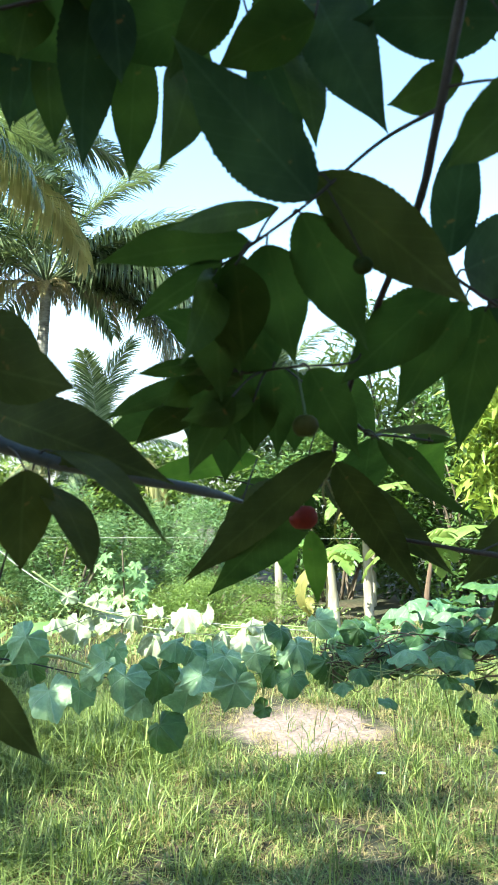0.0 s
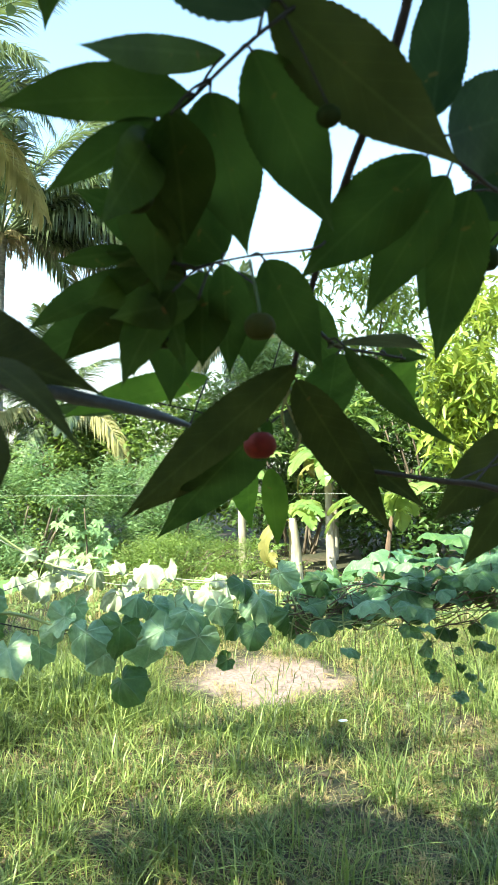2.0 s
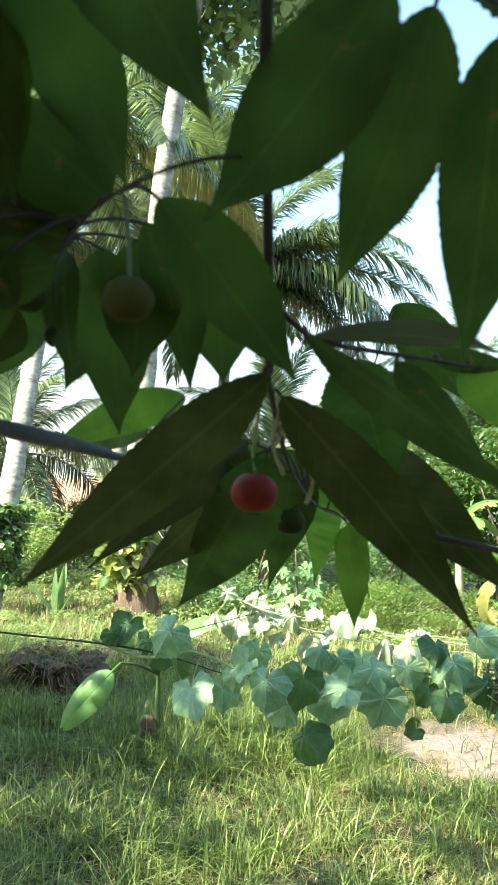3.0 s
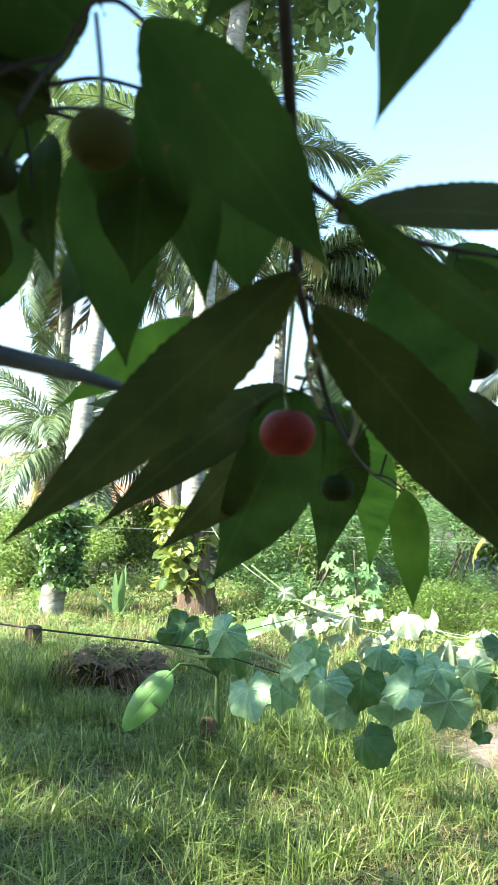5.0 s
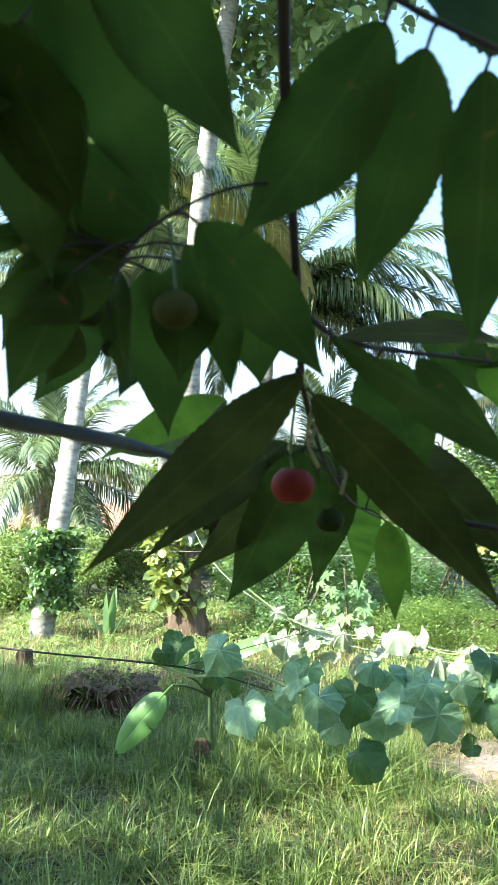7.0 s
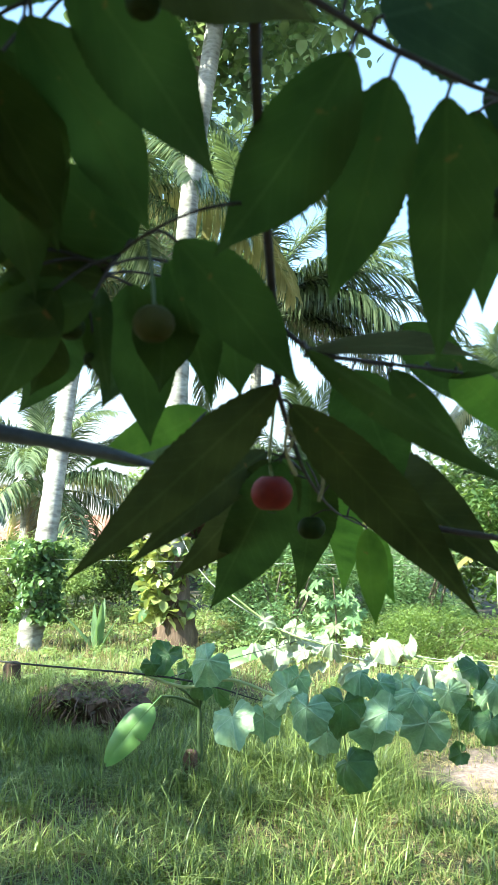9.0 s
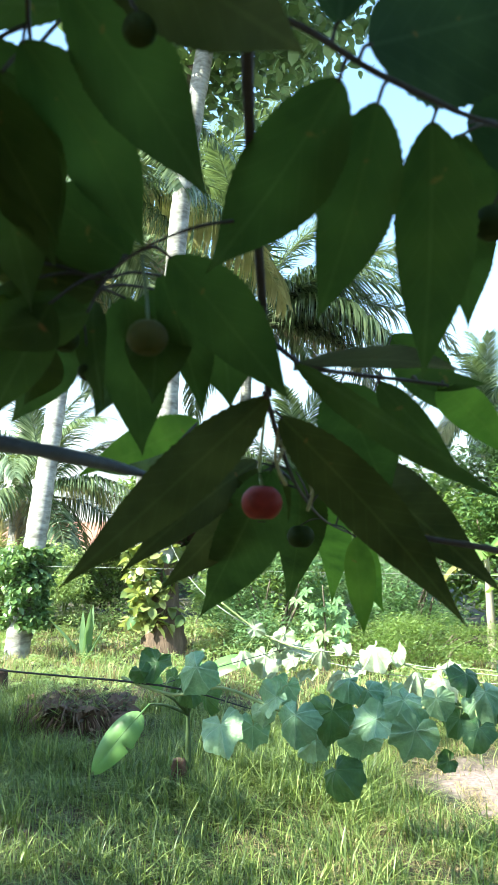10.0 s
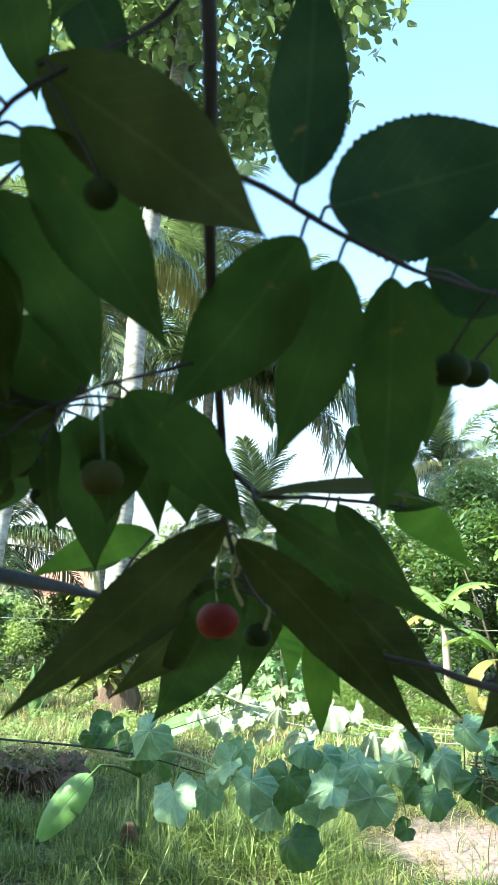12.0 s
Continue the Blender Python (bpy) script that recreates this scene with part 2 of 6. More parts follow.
def ground_material():
    m, nt, p, out = material("grassy_ground")
    tc = nt.nodes.new("ShaderNodeTexCoord")
    sep = nt.nodes.new("ShaderNodeSeparateXYZ")
    nt.links.new(tc.outputs["Object"], sep.inputs[0])
    fine = noise_node(nt, 26.0, 8)
    patch = noise_node(nt, 0.9, 5)
    soil = ramp_node(nt, fine, [(0.3, (0.028, 0.020, 0.013)), (0.55, (0.075, 0.056, 0.034)), (0.75, (0.16, 0.125, 0.08))])
    # near-black ground colour: the shade between grass blades is painted in
    dark_gaps = ramp_node(nt, fine, [(0.3, (0.012, 0.014, 0.006)), (0.6, (0.032, 0.034, 0.014)), (0.8, (0.08, 0.075, 0.035))])
    grassy = mix_col(nt, ramp_node(nt, patch, [(0.42, (0, 0, 0)), (0.62, (1, 1, 1))]), dark_gaps, soil)
    # the bare dusty patch of earth
    sand = ramp_node(nt, noise_node(nt, 38.0, 8), [(0.30, (0.12, 0.080, 0.073)), (0.48, (0.185, 0.132, 0.124)), (0.70, (0.245, 0.188, 0.178))])
    vm = nt.nodes.new("ShaderNodeVectorMath")
    vm.operation = "SUBTRACT"
    vm.inputs[1].default_value = (0.38, 5.12, 0)
    nt.links.new(tc.outputs["Object"], vm.inputs[0])
    vs = nt.nodes.new("ShaderNodeVectorMath")
    vs.operation = "MULTIPLY"
    vs.inputs[1].default_value = (1 / 0.62, 1 / 0.60, 0)
    nt.links.new(vm.outputs[0], vs.inputs[0])
    ln = nt.nodes.new("ShaderNodeVectorMath")
    ln.operation = "LENGTH"
    nt.links.new(vs.outputs[0], ln.inputs[0])
    ad = nt.nodes.new("ShaderNodeMath")
    ad.operation = "MULTIPLY_ADD"
    ad.inputs[1].default_value = 1.5
    nt.links.new(noise_node(nt, 2.6, 7), ad.inputs[0])
    nt.links.new(ln.outputs["Value"], ad.inputs[2])
    sc = nt.nodes.new("ShaderNodeMath")
    sc.operation = "MULTIPLY"
    sc.inputs[1].default_value = 0.62
    nt.links.new(ad.outputs[0], sc.inputs[0])
    mask = ramp_node(nt, sc.outputs[0], [(0.86, (1, 1, 1)), (1.0, (0, 0, 0))])
    nt.links.new(mix_col(nt, mask, grassy, sand), p.inputs["Base Color"])
    p.inputs["Roughness"].default_value = 0.95
    bumped(nt, p, fine, 0.4, 0.003)
    return m


MAT_GROUND = ground_material()

# ---- builders ----
def mesh_object(name, verts, faces, mat, parent=None, label="", smooth=False):
    me = bpy.data.meshes.new(name)
    me.from_pydata([tuple(v) for v in verts], [], faces)
    if mat:
        me.materials.append(mat)
    if smooth:
        me.polygons.foreach_set("use_smooth", [True] * len(me.polygons))
    me.update()
    ob = new(name, me)
    if parent is not None:
        ob.parent = parent
    if label:
        ob["label"] = label
    return ob


def np_mesh(name, V, F, mat, smooth=False):
    """A mesh from arrays: V (n, 3), F (m, 3 or 4)."""
    me = bpy.data.meshes.new(name)
    k = F.shape[1]
    me.vertices.add(len(V))
    me.vertices.foreach_set("co", np.ascontiguousarray(V, np.float32).ravel())
    me.loops.add(F.size)
    me.loops.foreach_set("vertex_index", np.ascontiguousarray(F, np.int32).ravel())
    me.polygons.add(len(F))
    me.polygons.foreach_set("loop_start", np.arange(0, F.size, k, dtype=np.int32))
    me.polygons.foreach_set("loop_total", np.full(len(F), k, np.int32))
    if smooth:
        me.polygons.foreach_set("use_smooth", np.ones(len(F), bool))
    me.materials.append(mat)
    me.update(calc_edges=True)
    return me


def thing(name, label, category, at=(0, 0, 0), group="", kind=""):
    ob = new(name)
    ob.location = at
    return tagged(ob, label, category, group, kind)


def part(name, me, parent, label="", kind=""):
    ob = new(name, me)
    ob.parent = parent
    if label:
        ob["label"] = label
    if kind:
        ob["kind"] = kind
    return ob


def stalk_of(leaf, me):
    """A stalk, modelled in its plant's space, as a piece of the leaf that it carries."""
    st = part("leaf_stalk", me, leaf)
    st.matrix_parent_inverse = leaf.matrix_basis.inverted()
    return st


def smooth_line(points, n):
    """n points on a Catmull-Rom line through the given points."""
    P = np.array([points[0]] + list(points) + [points[-1]], float)
    seg, res = len(points) - 1, []
    for u in np.linspace(0, seg, n):
        i = min(int(u), seg - 1)
        f = u - i
        a, b, c, d = P[i:i + 4]
        res.append(0.5 * (2 * b + (c - a) * f + (2 * a - 5 * b + 4 * c - d) * f * f + (3 * b - a - 3 * c + d) * f ** 3))
    return np.array(res)


def tube_arrays(line, radii, sides=8, wobble=0.0, rng=None):
    line = np.asarray(line, float)
    n = len(line)
    radii = np.broadcast_to(np.asarray(radii, float), (n,)) if np.ndim(radii) else np.full(n, float(radii))
    tan = np.gradient(line, axis=0)
    tan /= np.linalg.norm(tan, axis=1)[:, None] + 1e-12
    ref = np.array((0.0, 0.0, 1.0)) if abs(tan[:, 2]).mean() < 0.8 else np.array((0.0, 1.0, 0.0))
    u = np.cross(tan, ref)
    u /= np.linalg.norm(u, axis=1)[:, None] + 1e-12
    v = np.cross(tan, u)
    ang = np.linspace(0, 2 * np.pi, sides, endpoint=False)
    r = radii[:, None] * np.ones(sides)
    if wobble and rng is not None:
        r = r * (1 + wobble * rng.standard_normal(r.shape))
    V = line[:, None] + u[:, None] * (np.cos(ang) * r)[..., None] + v[:, None] * (np.sin(ang) * r)[..., None]
    i, j = np.meshgrid(np.arange(n - 1), np.arange(sides), indexing="ij")
    a, b = i * sides + j, i * sides + (j + 1) % sides
    F = np.stack([a, b, b + sides, a + sides], -1).reshape(-1, 4)
    return V.reshape(-1, 3), F


def tube_mesh(name, points, radii, mat, n=None, sides=8, wobble=0.0, seed=0):
    n = n or len(points) * 4
    line = smooth_line(points, n)
    rr = np.interp(np.linspace(0, 1, n), np.linspace(0, 1, len(radii)), radii) if np.ndim(radii) else radii
    V, F = tube_arrays(line, rr, sides, wobble, np.random.default_rng(seed))
    # close both ends with a point
    c0, c1 = len(V), len(V) + 1
    V = np.vstack([V, line[0], line[-1]])
    k = np.arange(sides)
    e0 = np.stack([np.full(sides, c0), (k + 1) % sides, k, k], -1)
    base = (n - 1) * sides
    e1 = np.stack([np.full(sides, c1), base + k, base + (k + 1) % sides, base + (k + 1) % sides], -1)
    me = bpy.data.meshes.new(name)
    faces = [tuple(f) for f in F] + [tuple(f[:3]) for f in e0] + [tuple(f[:3]) for f in e1]
    me.from_pydata([tuple(q) for q in V], [], faces)
    me.polygons.foreach_set("use_smooth", [True] * len(me.polygons))
    me.materials.append(mat)
    me.update()
    return me


def unit(v):
    return v / (np.linalg.norm(v, axis=-1, keepdims=True) + 1e-12)


def leaf_cloud(name, centres, size, mat, rng, aspect=0.4, droop=0.5, broad=False, curl=0.15):
    """Many small leaves, folded at the midrib and pointed, turned at random and drooping; broad ones have a rounded outline."""
    n = len(centres)
    L = size * rng.uniform(0.65, 1.3, n)[:, None]
    az = rng.uniform(0, 2 * np.pi, n)
    axis = np.stack([np.cos(az), np.sin(az), rng.uniform(-1.0, 0.5, n) * droop * 2], -1)
    axis = unit(axis)
    nor = unit(np.stack([rng.normal(0, 0.5, n), rng.normal(0, 0.5, n), np.ones(n)], -1))
    side = unit(np.cross(axis, nor))
    nor = np.cross(side, axis)
    W = L * aspect / 2
    b = centres
    m1 = b + axis * L * 0.38 - nor * L * curl * 0.2
    t = b + axis * L - nor * L * curl
    l1 = m1 + side * W + nor * W * 0.35
    r1 = m1 - side * W + nor * W * 0.35
    if broad:
        m0, m2 = b + axis * L * 0.14, b + axis * L * 0.68 - nor * L * curl * 0.55
        pair = [m0 + side * W * 0.72 + nor * W * 0.2, m0 - side * W * 0.72 + nor * W * 0.2, m2 + side * W * 0.80 + nor * W * 0.25, m2 - side * W * 0.80 + nor * W * 0.25]
        V = np.stack([b, l1, t, r1, m1] + pair, 1).reshape(-1, 3)
        k = np.arange(n)[:, None] * 9
        F = np.concatenate([k + np.array([q]) for q in ([0, 4, 5], [5, 4, 1], [1, 4, 7], [4, 2, 7], [0, 6, 4], [6, 3, 4], [3, 8, 4], [4, 8, 2])], 0)
        return np_mesh(name, V, F, mat)
    V = np.stack([b, l1, t, r1, m1], 1).reshape(-1, 3)
    k = np.arange(n)[:, None] * 5
    F = np.concatenate([k + np.array([[0, 4, 1]]), k + np.array([[4, 2, 1]]), k + np.array([[0, 3, 4]]), k + np.array([[4, 3, 2]])], 0)
    return np_mesh(name, V, F, mat)


def blob_points(rng, n, centre, radii, clumps=18, spread=0.33, hollow=0.55):
    """Points gathered in clumps over a lumpy crown, thinner in its middle."""
    d = unit(rng.normal(0, 1, (clumps, 3)))
    r = rng.uniform(hollow, 1.0, clumps)[:, None]
    C = d * r
    pick = rng.integers(0, clumps, n)
    P = C[pick] + unit(rng.normal(0, 1, (n, 3))) * (spread * rng.uniform(0, 1, n) ** 0.5)[:, None]
    return np.array(centre) + P * np.array(radii)

# ---- ground ----
def ground_height(x, y):
    return 0.03 * np.sin(x * 1.3 + 0.4) * np.cos(y * 0.9) + 0.02 * np.sin(x * 3.1 + y * 2.3)


def build_ground():
    xs = np.concatenate([[-900, -120, -30], np.linspace(-12, 8, 81), [25, 120, 900]])
    ys = np.concatenate([[-900, -120, -20], np.linspace(-6, 18, 97), [40, 160, 900]])
    X, Y = np.meshgrid(xs, ys)
    near = np.exp(-((np.maximum(np.abs(X) - 10, 0)) ** 2 + (np.maximum(np.abs(Y - 6) - 11, 0)) ** 2) / 20)
    Z = ground_height(X, Y) * near
    V = np.stack([X, Y, Z], -1).reshape(-1, 3)
    w = len(xs)
    i, j = np.meshgrid(np.arange(len(ys) - 1), np.arange(w - 1), indexing="ij")
    a = (i * w + j).ravel()
    F = np.stack([a, a + 1, a + 1 + w, a + w], -1)
    ob = new("ground", np_mesh("ground", V, F, MAT_GROUND, True))
    return tagged(ob, "uneven grassy ground with a bare sandy patch", "ground", kind="structure")


ground = build_ground()


def in_dirt(x, y):
    d = np.hypot((x - 0.38) / 0.68, (y - 5.12) / 0.60)
    return d + 0.30 * np.sin(x * 7) * np.cos(y * 5) + 0.15 * np.sin(x * 17 + y * 9)


def grass_mesh(name, rng, n, x0, x1, y0, y1, height, width, mat, tufts=0, bend=0.5, keep=None):
    """Curved blades of three segments, most of them gathered in tufts."""
    if tufts:
        tx, ty = rng.uniform(x0, x1, tufts), rng.uniform(y0, y1, tufts)
        k = rng.integers(0, tufts, n)
        x, y = tx[k] + rng.normal(0, 0.055, n), ty[k] + rng.normal(0, 0.055, n)
        tall = rng.uniform(0.6, 1.35, tufts)[k]
    else:
        x, y = rng.uniform(x0, x1, n), rng.uniform(y0, y1, n)
        tall = np.ones(n)
    if keep is not None:
        ok = keep(x, y, rng)
        x, y, tall = x[ok], y[ok], tall[ok]
    n = len(x)
    h = height * tall * rng.uniform(0.45, 1.25, n)
    az = rng.uniform(0, 2 * np.pi, n)
    lean = rng.uniform(0.1, 1.0, n) ** 1.3 * bend
    d = np.stack([np.cos(az), np.sin(az), np.zeros(n)], -1)
    s = np.stack([-np.sin(az), np.cos(az), np.zeros(n)], -1)
    up = np.array((0, 0, 1.0))
    root = np.stack([x, y, ground_height(x, y) - 0.01], -1)
    rows = []
    wid = width * rng.uniform(0.6, 1.3, n)
    for f, wf in ((0, 0.8), (0.4, 1.0), (0.75, 0.7)):
        c = root + up * (h * (f - 0.45 * lean * f * f))[:, None] + d * (h * lean * f * f * 1.5)[:, None]
        rows += [c - s * (wid * wf / 2)[:, None], c + s * (wid * wf / 2)[:, None]]
    tip = root + up * (h * (1 - 0.45 * lean))[:, None] + d * (h * lean * 1.5)[:, None]
    V = np.stack(rows + [tip], 1).reshape(-1, 3)
    k = np.arange(n)[:, None] * 7
    F = np.concatenate([k + np.array([q]) for q in ([0, 1, 3], [0, 3, 2], [2, 3, 5], [2, 5, 4], [4, 5, 6])], 0)
    return np_mesh(name, V, F, mat)


def grass_things():
    rng = np.random.default_rng(11)

    def sparse(x, y, r):
        return (in_dirt(x, y) > 0.95) | (r.uniform(0, 1, len(x)) < 0.07)

    def sparse_dry(x, y, r):
        return ((in_dirt(x, y) > 0.75) | (r.uniform(0, 1, len(x)) < 0.15)) & (r.uniform(0, 1, len(x)) < np.clip((x + 1.5) * 0.9, 0.12, 1.0))

    def under(x, y, r):
        return ~((x > 0.2 + 0.2 * np.sin(y * 5)) & (y > 9.1 + 0.2 * np.sin(x * 6)))

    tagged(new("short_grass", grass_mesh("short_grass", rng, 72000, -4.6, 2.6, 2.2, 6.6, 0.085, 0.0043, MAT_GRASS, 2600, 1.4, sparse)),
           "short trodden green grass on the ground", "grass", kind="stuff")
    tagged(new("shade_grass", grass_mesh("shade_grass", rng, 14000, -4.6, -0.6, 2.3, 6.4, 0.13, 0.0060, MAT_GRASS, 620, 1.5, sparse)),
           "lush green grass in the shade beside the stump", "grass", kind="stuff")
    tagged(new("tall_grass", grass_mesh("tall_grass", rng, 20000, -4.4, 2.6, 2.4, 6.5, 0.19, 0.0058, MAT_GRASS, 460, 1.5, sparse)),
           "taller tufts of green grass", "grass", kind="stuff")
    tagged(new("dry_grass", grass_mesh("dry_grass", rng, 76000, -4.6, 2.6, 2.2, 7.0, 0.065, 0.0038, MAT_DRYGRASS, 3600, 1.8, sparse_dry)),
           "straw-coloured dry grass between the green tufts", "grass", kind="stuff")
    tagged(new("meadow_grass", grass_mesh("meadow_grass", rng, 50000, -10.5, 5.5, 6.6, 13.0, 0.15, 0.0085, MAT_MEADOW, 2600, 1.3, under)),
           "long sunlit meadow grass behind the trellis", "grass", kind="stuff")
    tagged(new("meadow_straw", grass_mesh("meadow_straw", rng, 16000, -10.5, 5.5, 6.3, 13.0, 0.21, 0.007, MAT_DRYGRASS, 1500, 0.9, under)),
           "pale dry stalks in the meadow grass", "grass", kind="stuff")
    tagged(new("trellis_grass", grass_mesh("trellis_grass", rng, 3600, -1.95, -0.45, 4.0, 5.0, 0.25, 0.006, MAT_GRASS, 120, 1.3)),
           "long dark grass round the foot of a banana sprout", "grass", kind="stuff")
    tagged(new("stump_front_grass", grass_mesh("stump_front_grass", rng, 2600, -3.4, -2.1, 4.35, 4.85, 0.19, 0.0055, MAT_GRASS, 60, 1.1)),
           "loose green grass at the foot of a stump", "grass", kind="stuff")
    tagged(new("stump_grass", grass_mesh("stump_grass", rng, 2600, -3.75, -2.9, 4.6, 5.6, 0.38, 0.0055, MAT_GRASS, 70, 0.8)),
           "long upright grass beside a rotten stump", "grass", kind="stuff")


grass_things()


def outer_grass():
    """Rough grass over the rest of the clearing."""
    rng = np.random.default_rng(13)

    def outside(x, y, r):
        return ~((x > -4.2) & (x < 2.6) & (y > 2.3) & (y < 6.4))
    tagged(new("rough_grass", grass_mesh("rough_grass", rng, 34000, -10.5, 8.0, -6.0, 6.5, 0.13, 0.009, MAT_GRASS, 5200, 1.2, outside)),
           "rough green grass round the trees", "grass", kind="stuff")
    tagged(new("rough_straw", grass_mesh("rough_straw", rng, 14000, -10.5, 8.0, -6.0, 6.5, 0.09, 0.007, MAT_DRYGRASS, 3000, 1.5, outside)),
           "dry straw in the rough grass", "grass", kind="stuff")


outer_grass()


def weeds():
    """Low leafy weeds in uneven drifts over the sunny meadow."""
    rng = np.random.default_rng(12)
    n, drifts = 46000, 420
    cx, cy = rng.uniform(-10, 4.5, drifts), rng.uniform(6.6, 12.5, drifts)
    ch, cr = rng.uniform(0.12, 0.62, drifts), rng.uniform(0.15, 0.5, drifts)
    k = rng.integers(0, drifts, n)
    d = rng.normal(0, 0.5, (n, 2))
    ch = ch * np.clip((cy - 7.2) / 2.4, 0.14, 1.0)
    z = ch[k] * np.exp(-(d ** 2).sum(1)) * rng.uniform(0.3, 1.0, n) ** 0.5
    P = np.stack([cx[k] + d[:, 0] * cr[k], cy[k] + d[:, 1] * cr[k], z + 0.02], -1)
    P = P[~((P[:, 0] > 0.15) & (P[:, 1] > 9.0))]
    tagged(new("meadow_weeds", leaf_cloud("meadow_weeds", P, 0.062, MAT_WEED, rng, 0.42, 0.4)), "low leafy green weeds covering the sunny meadow", "weeds", kind="stuff")


weeds()

# ---- coconut palms ----
def frond_mesh(name, rng, length, droop, mat, leaflets=88, leaf_len=0.80, fold=0.5, ragged=0.0, wide=1.3):
    """A feather leaf along +x that arches and droops: a tapered midrib with two rows of narrow leaflets that bend over and hang."""
    n = 26
    u = np.linspace(0, 1, n)
    ang = 0.55 - droop * u ** 1.3
    step = length / (n - 1)
    line = np.zeros((n, 3))
    for i in range(1, n):
        line[i] = line[i - 1] + step * np.array((math.cos(ang[i]), 0, math.sin(ang[i])))
    line[:, 1] = 0.06 * length * np.sin(u * 2.2) * rng.uniform(-1, 1)
    Vr, Fr = tube_arrays(line, 0.022 * (1 - u * 0.85) * length / 3.0, 5)
    Fr = np.concatenate([Fr[:, [0, 1, 2]], Fr[:, [0, 2, 3]]])
    V, F, base = [Vr], [Fr], len(Vr)
    down = np.array((0, 0, -1.0))
    for side in (-1, 1):
        for k in range(leaflets):
            f = 0.16 + 0.84 * (k + rng.uniform(-0.3, 0.3)) / leaflets
            if rng.uniform() < ragged:
                continue
            p = np.array([np.interp(f, u, line[:, c]) for c in range(3)])
            a = np.interp(f, u, ang)
            tan = np.array((math.cos(a), 0, math.sin(a)))
            nor = np.array((-math.sin(a), 0, math.cos(a)))
            lat = np.array((0, side, 0.0))
            ll = leaf_len * length / 3.0 * (math.sin(math.pi * min(0.15 + 0.80 * f, 1)) ** 0.6) * rng.uniform(0.75, 1.1)
            w = 0.0115 * wide * length / 3.0 * rng.uniform(0.7, 1.3)
            d0 = unit(tan * (0.45 + 0.6 * f) + lat * 0.85 + nor * rng.uniform(-0.05, 0.35))
            sag = fold * rng.uniform(0.75, 1.25)
            d1 = unit(d0 + down * sag * 0.7)
            d2 = unit(d0 + down * sag * 1.9)
            q1 = p + d0 * ll * 0.30
            q2 = q1 + d1 * ll * 0.35
            tip = q2 + d2 * ll * 0.35
            wv = unit(np.cross(d0, nor)) * w
            V.append(np.array([p - wv * 0.5, p + wv * 0.5, q1 + wv, q1 - wv, q2 + wv * 0.8, q2 - wv * 0.8, tip]))
            F.append(np.array([[0, 1, 2], [0, 2, 3], [3, 2, 4], [3, 4, 5], [5, 4, 6]]) + base)
            base += 7
    return np_mesh(name, np.concatenate(V), np.concatenate(F), mat)


_r = np.random.default_rng(5)
FRONDS = [frond_mesh("frond", _r, 3.0, d, MAT_PALM, fold=f) for d, f in ((0.9, 0.45), (1.3, 0.8), (1.6, 1.2), (1.9, 1.6))]
FROND_YELLOW = frond_mesh("yellow_frond", _r, 3.0, 2.0, MAT_PALMYELLOW, fold=1.7)
FROND_GOLD = frond_mesh("yellow_frond", _r, 3.0, 1.3, MAT_PALMYELLOW, fold=1.7, wide=1.9)
FROND_STRAW = frond_mesh("straw_frond", _r, 3.0, 2.1, MAT_STRAW, 60, fold=1.3, wide=2.2)
FROND_DRY = frond_mesh("dry_frond", _r, 2.6, 2.4, MAT_PALMDRY, fold=1.4, ragged=0.25)


